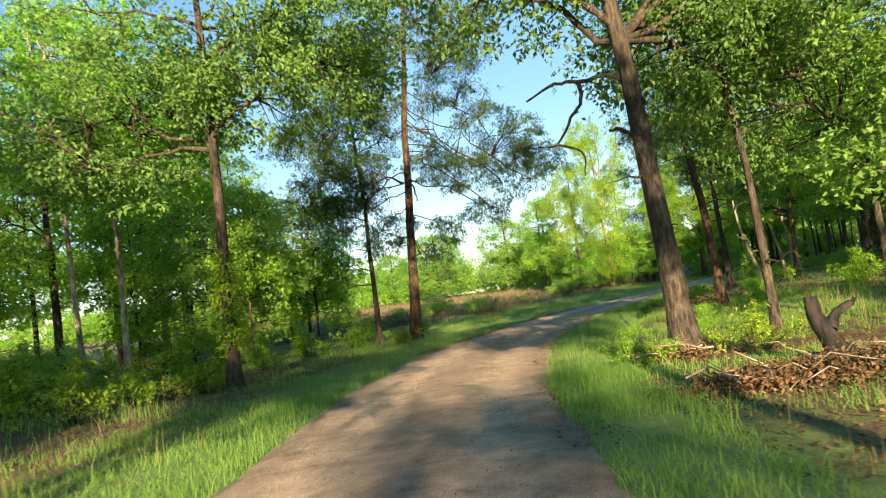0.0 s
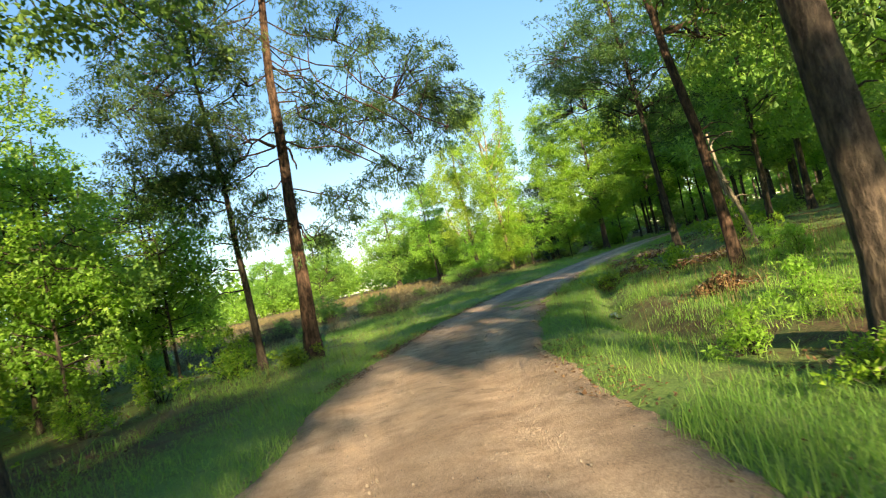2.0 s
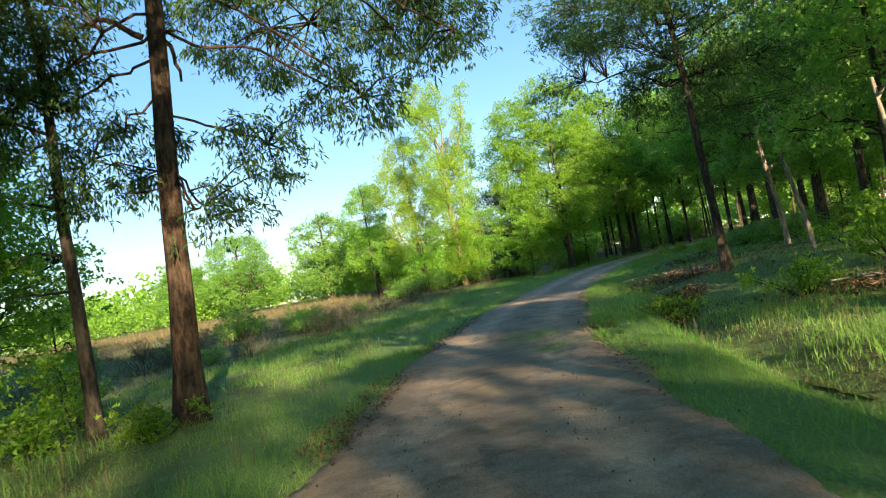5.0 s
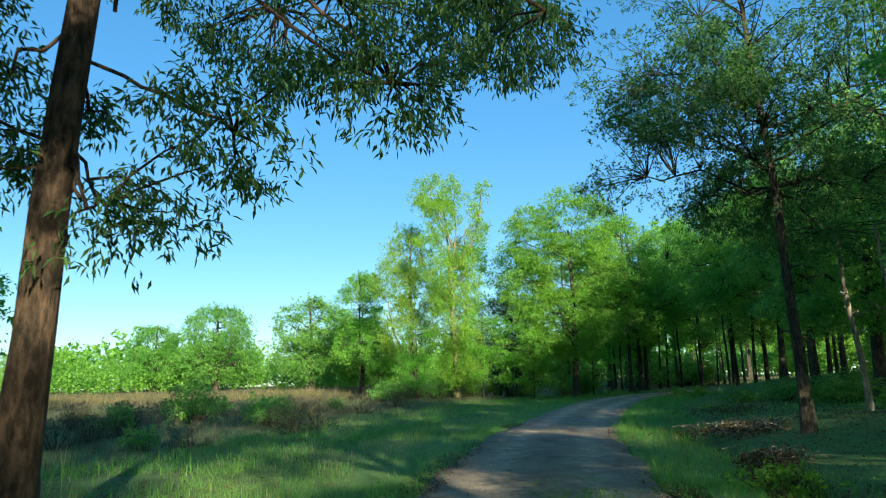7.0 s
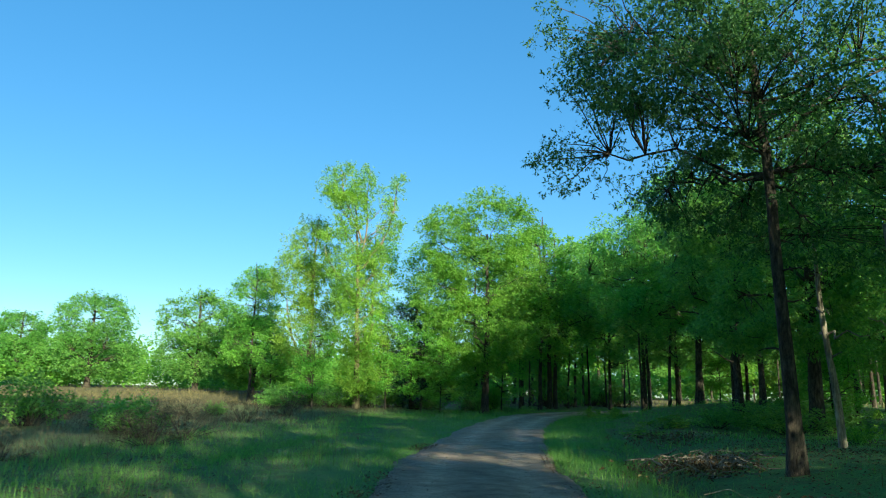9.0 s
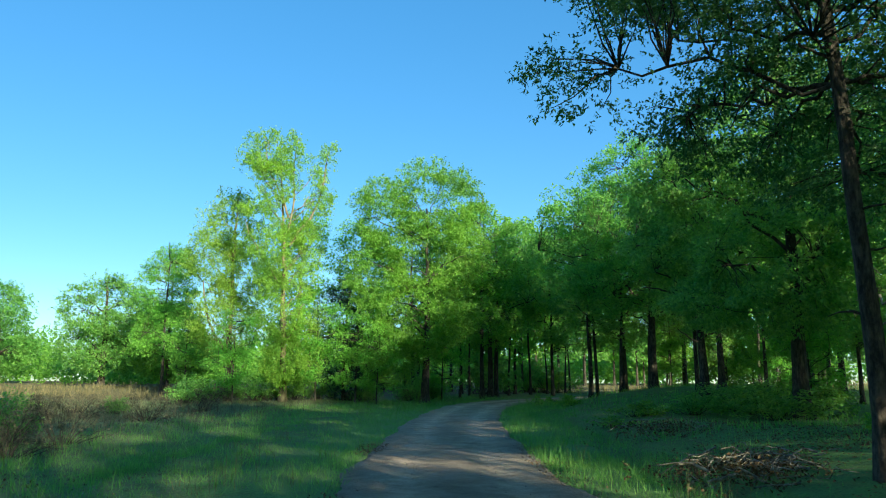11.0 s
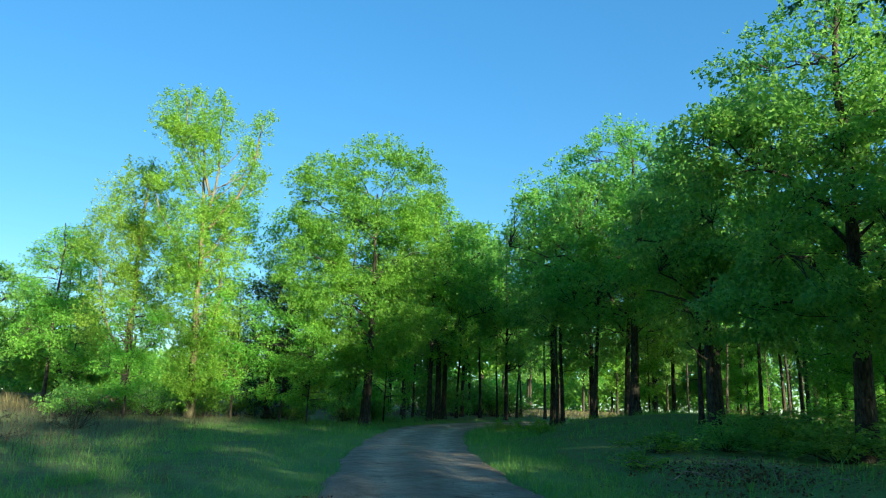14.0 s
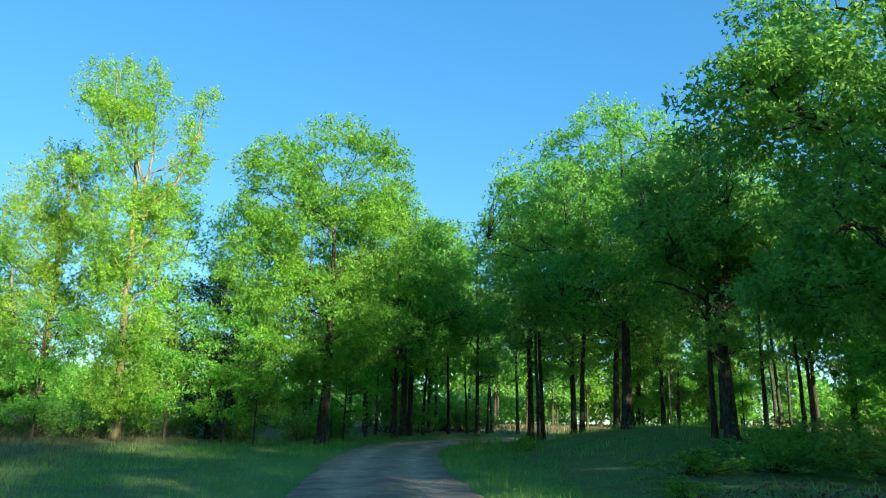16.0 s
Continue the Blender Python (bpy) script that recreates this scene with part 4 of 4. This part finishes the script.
# ---------------------------------------------------------------- bushes
def make_bush(label, size, clumps, leaf, foliage, seed, tips=8, per_tip=4, flat=0.7):
    gen = np.random.default_rng(seed)
    b = new("bush")
    tagged(b, label, "bush", "roadside bushes")
    stems, tip, head = [], [], []
    for k in range(clumps):
        a = gen.uniform(0, 6.28)
        r = gen.uniform(0, 1) ** 0.6
        out = 1 + 0.35 * math.sin(2 * a + seed) + 0.3 * math.sin(3 * a + 2 * seed)
        c = np.array([math.cos(a) * r * out * size[0], math.sin(a) * r * out * size[0], size[1] * gen.uniform(0.12, 1.0) ** 0.8 * (1 - 0.4 * r * r) * gen.uniform(0.7, 1.25)])
        root = np.array([c[0] * 0.15, c[1] * 0.15, -0.1])
        stems.append(tube(bend(root, c, 0.04, gen, 4, 0.06), np.linspace(0.016, 0.005, 4), 3))
        q = gen.normal(size=(tips, 3)) * [size[0] * 0.17, size[0] * 0.17, size[0] * 0.17 * flat]
        tip.append(c + q)
        head.append(unit(q + [0, 0, 0.2]))
    part("stem", joined(stems), BARK_GREY, b, smooth=True)
    part("foliage", leaves(np.concatenate(tip), np.concatenate(head), per_tip * 2, leaf[0] * 0.85, leaf[1] * 0.9, gen, slim=True), foliage, b)
    return b


BUSHES = [make_bush("light green leafy bush on the woodland floor", (0.9, 1.3), 24, (0.15, 0.08), LEAF_WEED, 51),
          make_bush("loose dark green bush in the undergrowth", (1.2, 2.0), 34, (0.18, 0.11), LEAF_OAK, 52),
          make_bush("low spreading weeds with bright young leaves", (0.7, 0.6), 20, (0.12, 0.065), LEAF_WEED, 53),
          make_bush("brownish half-dry shrub in the meadow", (0.9, 1.1), 26, (0.09, 0.03), DULL_WEED, 54),
          make_bush("fresh shrub with bright lance-shaped leaves beside the ditch", (0.75, 1.25), 20, (0.17, 0.045), LEAF_BRIGHT, 55, 7, 6, 0.8)]
used = [False] * 5


def bush(kind, x, y, size=1.0, tall=1.0):
    m = Matrix.LocRotScale((x, y, ground_at(x, y)), Euler((0, 0, rng.uniform(0, 6.28))), (size, size, size * tall))
    ob = BUSHES[kind] if not used[kind] else copy_thing(BUSHES[kind], Matrix.Identity(4))
    used[kind] = True
    ob.matrix_basis = m


for k, x, y, s in ((2, 3.9, 13.6, 0.5), (4, 4.0, 15.4, 0.45), (4, 4.3, 13.9, 0.3), (4, 5.6, 16.4, 0.36), (4, 8.6, 21.4, 0.55), (4, 9.6, 23.8, 0.5), (4, 6.2, 17.8, 0.5), (2, 9.0, 27.4, 0.9), (0, 5.6, 13.8, 0.5), (1, -0.8, 51.3, 0.9), (1, 1.8, 49.3, 0.62), (0, 26.8, 63.0, 0.45), (2, 25.8, 59.0, 0.9),
                    (2, -2.6, 28.2, 1.0), (0, -2.6, 30.2, 0.8), (2, -1.0, 27.2, 0.7), (2, -4.6, 18.6, 0.8), (0, -5.2, 18.2, 0.9), (3, -5.9, 18.4, 1.0), (2, 8.0, 29.9, 0.8)):
    bush(k, x, y, s)
for k, x, y, s, tall in ((1, 22.4, 47.6, 0.9, 0.45), (1, 23.6, 45.2, 1.0, 0.5), (1, 25.6, 48.6, 1.1, 0.5), (1, 27.0, 46.6, 1.2, 0.55), (1, 29.4, 50.4, 1.1, 0.5), (0, 20.6, 48.4, 0.9, 0.4), (0, 18.4, 46.8, 0.7, 0.35)):
    bush(k, x, y, s, tall)
count = 0
while count < 42:
    x, y = rng.uniform(-16, -3.4), rng.uniform(8, 44)
    d = from_road(np.array([x]), np.array([y]))[0]
    if d < -5.2 and not (y > 33 and x > -7):
        bush(int(rng.choice([0, 0, 2, 2])) if d > -8.5 else int(rng.choice([0, 1])), x, y, rng.uniform(0.45, 0.85))
        count += 1
count = 0
while count < 26:
    x, y = rng.uniform(6, 44), rng.uniform(8, 64)
    d = from_road(np.array([x]), np.array([y]))[0]
    if d > 7.0:
        bush(int(rng.choice([0, 2, 2])), x, y, rng.uniform(0.5, 0.9))
        count += 1
count = 0
while count < 46:
    x, y = rng.uniform(-10, 10), rng.uniform(40, 66)
    if from_road(np.array([x]), np.array([y]))[0] < -8:
        bush(3 if count % 5 else 1, x, y, rng.uniform(0.6, 1.0) * (1.0 if count % 5 else 0.55))
        count += 1
for k in range(22):
    x = rng.uniform(9, 26)
    bush(int(rng.choice([1, 1, 3])), x, 69.2 + rng.uniform(-0.5, 3.0) + 0.12 * (x - 14), rng.uniform(0.5, 0.85))
for k in range(14):
    x, y = rng.uniform(24, 44), rng.uniform(78, 92)
    bush(int(rng.choice([0, 1, 1])), x, y, rng.uniform(1.0, 1.7))


# ---------------------------------------------------------------- grass
def blades(x, y, tall, wide, gen, lean=0.6, parts=2):
    n = len(x)
    p = np.stack([x, y, land(x, y) - 0.02], 1)
    h = tall * (0.4 + gen.gamma(2.0, 0.25, n)) * (0.85 + 0.4 * waves(x, y, 2.1, 57))
    h = np.maximum(h, 0.25 * tall)
    a = gen.uniform(0, 6.28, n)
    side = np.stack([np.cos(a), np.sin(a), 0 * a], 1) * (wide * gen.uniform(0.5, 1.1, n))[:, None] * 0.5
    b = a + 1.57 + gen.normal(scale=0.5, size=n)
    out = np.stack([np.cos(b), np.sin(b), 0 * b], 1) * (h * np.abs(gen.normal(scale=lean, size=n)))[:, None]
    up = np.array([0, 0, 1.0]) * h[:, None]
    rows = [p - side, p + side]
    for k in range(1, parts + 1):
        f = k / parts
        c = p + up * f * (1 - 0.15 * f) + out * f * f
        s = side * (1 - 0.93 * f * f)
        rows += [c + s, c - s] if k % 2 else [c - s, c + s]
    v = np.stack(rows, 1).reshape(-1, 3)
    m = 2 * (parts + 1)
    base = np.arange(n)[:, None] * m
    f = [base + [0, 1, 2, 3]]
    if parts == 2:
        f.append(base + [3, 2, 5, 4])
    return v, np.concatenate(f)


def along(n, lo, hi, s0, s1, gen, power=1.0):
    """Random places beside the lane between two distances from its middle."""
    inside = np.where((ROADLINE[:, 1] > s0) & (ROADLINE[:, 1] < s1))[0]
    k = gen.choice(inside[:-1], n)
    t = gen.uniform(0, 1, (n, 1))
    c = ROADLINE[k] * (1 - t) + ROADLINE[k + 1] * t
    d = lo + (hi - lo) * gen.uniform(0, 1, (n, 1)) ** power
    q = c + ROADSIDE[k] * d
    return q[:, 0], q[:, 1]


def thin(x, y, s, seed, cut):
    ok = waves(x, y, s, seed) + rng.normal(scale=0.25, size=len(x)) > cut
    return x[ok], y[ok]


shapes = []
for n, lo, hi, s0, s1, tall, wide, power in ((14000, -1.5, -4.4, 3, 15, 0.18, 0.009, 1.2), (20000, -1.5, -5.0, 15, 32, 0.15, 0.009, 1.2), (17000, -1.55, -5.5, 30, 58, 0.16, 0.013, 1.0), (15000, -5.0, -9.5, 32, 60, 0.2, 0.016, 1.2), (6000, -1.6, -6.5, 58, 70, 0.24, 0.025, 1.0),
                                            (9000, 1.5, 2.8, 3, 15, 0.2, 0.009, 1.1), (9500, 1.5, 2.75, 15, 32, 0.14, 0.009, 1.1), (14000, 1.55, 4.0, 30, 54, 0.22, 0.013, 1.0), (6000, 1.6, 4.5, 54, 70, 0.22, 0.024, 1.0)):
    x, y = along(n, lo, hi, s0, s1, rng, power)
    x, y = thin(x, y, 1.6, 3, -0.75)
    shapes.append(blades(x, y, tall, wide, rng, 0.8, 1 if s0 >= 15 else 2))
tagged(new("verge_grass", quads("verge_grass", *joined(shapes), GRASS)), "long bright green grass along both sides of the lane", "grass", kind="stuff")
shapes = []
for n, lo, hi, s0, s1, tall, wide in ((10000, 3.9, 12, 18, 50, 0.15, 0.011), (7000, 2.6, 6, 4, 14, 0.14, 0.01), (26000, 2.6, 9.0, 15, 30, 0.16, 0.01), (9000, -4.5, -9, 4, 40, 0.3, 0.012), (9000, 4.5, 14, 44, 74, 0.28, 0.025)):
    x, y = along(n, lo, hi, s0, s1, rng)
    x, y = thin(x, y, 0.9, 13, -0.1 if s0 != 15 else -0.5)
    shapes.append(blades(x, y, tall, wide, rng))
tagged(new("woodland_grass", quads("woodland_grass", *joined(shapes), GRASS)), "patchy green grass under the open trees", "grass", kind="stuff")
x, y = rng.uniform(-22, 18, 60000), rng.uniform(37, 96, 60000)
d = from_road(x, y)
ok = (d < -6.0) & (rng.uniform(0, 1, len(x)) < soft(-d, 5.5, 11))
x, y = x[ok], y[ok]
back = y + 3.0 * waves(x, y, 0.3, 17) > 76
tagged(new("dry_meadow_grass", quads("dry_meadow_grass", *blades(x[back], y[back], 0.5, 0.03, rng, 0.35, 1), STRAW)), "tall straw-coloured meadow grass before the far trees", "grass", kind="stuff")
tagged(new("withered_weeds", quads("withered_weeds", *blades(x[~back], y[~back], 0.45, 0.017, rng, 0.5, 1), DULL_WEED)), "dull grey-brown withered weeds in the meadow beside the lane", "weeds", kind="stuff")
x, y = rng.uniform(42, 105, 13000), rng.uniform(48, 98, 13000)
tagged(new("dry_field_grass", quads("dry_field_grass", *blades(x, y, 0.5, 0.06, rng, 0.4, 1), STRAW)), "pale sunlit grass of the field behind the wood", "grass", kind="stuff")
x, y = along(8000, 2.6, 9, 6, 15, rng)
x5, y5 = along(13000, 3.0, 12, 27, 50, rng)
x, y = np.r_[x, x5], np.r_[y, y5]
x2, y2 = along(9000, 5, 13, 14, 60, rng)
x4, y4 = along(400, 2.9, 3.8, 13, 38, rng)
x3, y3 = along(9000, -4.2, -12, 4, 40, rng)
x, y = thin(np.r_[x, x2, x3], np.r_[y, y2, y3], 0.8, 41, -0.35)
x, y = np.r_[x, x4], np.r_[y, y4]
tagged(new("leaf_litter", quads("leaf_litter", *fallen(x, y, land(x, y), 0.062, 0.038, rng, 0.3), LEAF_DEAD)),
       "dead brown leaves scattered on the woodland floor", "leaf litter", kind="stuff")

# pale dry stalks in small tufts
tx, ty = along(60, -2.0, -5.5, 5, 46, rng)
ux, uy = along(46, 2.0, 6.0, 5, 42, rng)
wx, wy = along(170, 3.8, 8.5, 15, 29, rng)
ux, uy = np.r_[ux, wx], np.r_[uy, wy]
tx, ty = np.repeat(np.r_[tx, ux], 14), np.repeat(np.r_[ty, uy], 14)
tx, ty = tx + rng.normal(scale=0.13, size=len(tx)), ty + rng.normal(scale=0.13, size=len(ty))
tagged(new("dry_stalks", quads("dry_stalks", *blades(tx, ty, 0.42, 0.007, rng, 0.22), STRAW)), "pale dry stalks standing in the verge grass", "grass", kind="stuff")

# loose gravel on the lane
x, y = along(2600, -1.6, 1.6, 4, 46, rng)
x2, y2 = along(2600, -1.75, -1.1, 4, 46, rng)
x, y = np.r_[x, x2], np.r_[y, y2]
d = from_road(x, y)
z = land(x, y, d, bed=False) + 0.004
cube = np.array([[-1, -1, -1], [1, -1, -1], [1, 1, -1], [-1, 1, -1], [-0.6, -0.6, 1], [0.6, -0.6, 1], [0.6, 0.6, 1], [-0.6, 0.6, 1]], float)
cf = np.array([[0, 1, 5, 4], [1, 2, 6, 5], [2, 3, 7, 6], [3, 0, 4, 7], [4, 5, 6, 7]])
s = rng.uniform(0.003, 0.0075, (len(x), 1, 1)) * rng.uniform(0.6, 1.3, (len(x), 1, 3))
v = cube[None] * s * (1 + 0.25 * rng.normal(size=(len(x), 8, 3)))
ang = rng.uniform(0, 6.28, len(x))
ca, sa = np.cos(ang)[:, None], np.sin(ang)[:, None]
v = np.stack([v[..., 0] * ca - v[..., 1] * sa, v[..., 0] * sa + v[..., 1] * ca, v[..., 2]], -1) + np.stack([x, y, z], 1)[:, None]
tagged(new("gravel", quads("gravel", v.reshape(-1, 3), (np.arange(len(x))[:, None, None] * 8 + cf[None]).reshape(-1, 4), STONE)), "loose grey stones on the lane", "gravel", kind="stuff")


# ---------------------------------------------------------------- dead wood
def snag(label, x, y, tall, girth, lean, seed, arms=4):
    gen = np.random.default_rng(seed)
    s = new("dead_snag")
    s.location = at(x, y)
    tagged(s, label, "dead tree")
    t = np.linspace(0, 1, 10)
    p = np.stack([lean[0] * t + 0.05 * np.sin(t * 7), lean[1] * t, -0.2 + t * (tall + 0.2)], 1)
    trunk = part("trunk", tube(p, girth * (1 - 0.6 * t), 8, 0.08, gen), DEADWOOD, s, smooth=True)
    for k in range(arms):
        i = int(gen.integers(4, 9))
        a = gen.uniform(0, 6.28)
        end = p[i] + np.array([math.cos(a), math.sin(a), gen.uniform(-0.2, 0.6)]) * gen.uniform(0.4, 1.1)
        part("broken_branch", tube(bend(p[i], end, 0.1, gen, 6, 0.15), np.linspace(girth * 0.35, 0.008, 6), 5), DEADWOOD, trunk, smooth=True)


snag("bleached leaning snag with broken branches", 16.7, 37.4, 4.6, 0.1, (-0.35, 0.1), 61, 5)
snag("bare broken dead trunk in open woodland", 10.9, 26.6, 3.0, 0.08, (-0.6, 0.1), 62, 3)
snag("thin dead trunk leaning in the shade", 14.8, 34.0, 4.2, 0.07, (-0.5, 0.2), 63, 4)


def brush_pile(label, x, y, sx, sy, n, seed, turn=0.0, tall=0.35, leafy=16, thick=1.0):
    gen = np.random.default_rng(seed)
    b = new("brush_pile")
    b.location, b.rotation_euler = at(x, y), (0, 0, turn)
    tagged(b, label, "brush pile")
    for k in range(n):
        c = gen.normal(size=3) * [sx * 0.4, sy * 0.4, 0.0] + [0, 0, gen.uniform(0.02, tall)]
        a, e = gen.uniform(0, 6.28), gen.normal(scale=0.3)
        ln = gen.uniform(0.3, 1.1)
        v = np.array([math.cos(a), math.sin(a), e]) * ln * 0.5
        part("stick", tube(bend(c - v, c + v, 0.08, gen, 5, 0.12), np.linspace(gen.uniform(0.008, 0.022) * thick, 0.004, 5), 4), DEADWOOD, b, smooth=True)
    m = n * leafy
    q = gen.normal(size=(m, 3)) * [sx * 0.45, sy * 0.45, 0] + np.stack([0 * np.arange(m), 0 * np.arange(m), np.abs(gen.normal(scale=tall * 0.5, size=m))], 1)
    q[:, 2] *= np.exp(-((q[:, 0] / sx) ** 2 + (q[:, 1] / sy) ** 2))
    tagged(part("dead_leaves", leaves(q + [0, 0, 0.03], np.tile([0.0, 0, 0.2], (m, 1)), 3, 0.075, 0.042, gen, 0.9, 0.0), LEAF_DEAD, b, "withered brown leaves"), kind="stuff")


brush_pile("pile of cut branches and withered leaves beneath an oak", 13.0, 37.2, 2.8, 1.2, 90, 71, 0.4, 0.22, 7)
brush_pile("scattered dead branches on the shaded woodland floor", 17.5, 43.6, 3.6, 1.8, 30, 79, 0.6, 0.16, 12, 0.7)
brush_pile("low heap of dead twigs beside the ditch", 10.0, 32.6, 1.7, 0.8, 26, 72, 1.0, 0.25, 40, 0.8)
brush_pile("heap of brown leaves and twigs near an old oak", 4.5, 10.6, 1.0, 0.7, 12, 73, 0.2, 0.16, 50, 0.6)
brush_pile("heap of brown leaves and twigs round a charred stump", 5.5, 10.4, 1.1, 0.9, 14, 74, 0.0, 0.2, 55, 0.6)
brush_pile("low heap of reddish soil and dead leaves in the grass", 6.6, 20.6, 0.5, 0.4, 5, 77, 0.0, 0.22, 110, 0.7)
brush_pile("clods and brown leaves on the ditch edge", 8.2, 30.4, 0.7, 1.3, 8, 78, -0.4, 0.28, 110, 0.8)
brush_pile("small pile of bent dead branches in the grass", 4.4, 13.6, 0.55, 0.4, 9, 75, 0.0, 0.25)
brush_pile("scattered orange-brown leaves in the open wood", 9.4, 25.8, 1.2, 0.8, 20, 76, 0.3, 0.12)

stump = new("charred_stump")
stump.location, stump.scale = at(5.7, 11.5), (0.75, 0.75, 0.75)
tagged(stump, "blackened broken stump leaning among dead leaves", "stump")
g = np.random.default_rng(81)
t = np.linspace(0, 1, 9)
part("trunk", tube(np.stack([-0.25 * t + 0.06 * np.sin(t * 6), 0.1 * t, -0.2 + 1.25 * t], 1), 0.2 * (1 - 0.55 * t) * (1 + 0.5 * np.exp(-t * 9)), 10, 0.14, g), CHARRED, stump, smooth=True)
for k, (dx, dy, dz) in enumerate(((0.45, 0.1, 0.95), (-0.75, -0.35, 0.1), (0.8, -0.2, 0.05))):
    part("root" if k else "broken_limb", tube(bend(np.array([-0.05, 0, 0.5 if k == 0 else 0.12]), np.array([dx, dy, dz]), 0.1, g, 7, 0.1), np.linspace(0.1, 0.03, 7), 7, 0.1, g), CHARRED, stump, smooth=True)

# ---------------------------------------------------------------- small things on and beside the lane
x, y = along(5200, -2.0, -1.35, 20, 44, rng)
x2, y2 = along(2600, 1.35, 2.0, 8, 44, rng)
x, y = thin(np.r_[x, x2], np.r_[y, y2], 1.1, 23, -0.2)
tagged(new("edge_litter", quads("edge_litter", *fallen(x, y, land(x, y, bed=False) + 0.012, 0.05, 0.03, rng, 0.35), LEAF_DEAD)),
       "small dead leaves and chips along the lane's edges", "leaf litter", kind="stuff")

# weeds growing out of the lane where the water crosses it
n = 5200
a, r = rng.uniform(0, 6.28, n), np.sqrt(rng.uniform(0, 1, n))
x, y = 5.35 + 0.9 * r * np.cos(a) + 0.35 * r * np.sin(a), 29.6 + 2.2 * r * np.sin(a)
x, y = thin(x, y, 2.2, 31, -0.3)
v, f = blades(x, y, 0.05, 0.012, rng, 0.8, 1)
v[:, 2] += 0.1
tagged(new("lane_weeds", quads("lane_weeds", v, f, GRASS)), "flat patch of low green weeds in the lane", "grass", kind="stuff")


def pool(label, x, y, sx, sy, turn, seed, z):
    """A shallow puddle with a wavering rim."""
    gen = np.random.default_rng(seed)
    k = 28
    ang = np.linspace(0, 6.2832, k, endpoint=False)
    rad = 1 + 0.22 * np.sin(2 * ang + gen.uniform(0, 6)) + 0.16 * np.sin(3 * ang + gen.uniform(0, 6)) + 0.08 * np.sin(7 * ang)
    rim = np.stack([np.cos(ang) * rad * sx, np.sin(ang) * rad * sy, 0 * ang], 1)
    v = np.concatenate([rim * 0.0 + [0, 0, 0.0], rim * 0.55, rim])
    f = [[i + k, (i + 1) % k + k, (i + 1) % k + 2 * k, i + 2 * k] for i in range(k)] + [[i, (i + 1) % k, (i + 1) % k + k, i + k] for i in range(k)]
    ob = new("puddle", quads("puddle", v, f, WATER, True))
    ob.location, ob.rotation_euler = (x, y, z), (0, 0, turn)
    tagged(ob, label, "puddle", kind="structure")


pool("thin film of water at the lane's edge", 6.6, 29.9, 0.22, 1.1, -0.4, 91, float(land(np.array([6.6]), np.array([29.9]), bed=False)[0]) + 0.02)
pool("still brown water lying in the ditch", 5.6, 23.0, 0.14, 0.55, -0.3, 92, ground_at(5.6, 23.0) + 0.02)
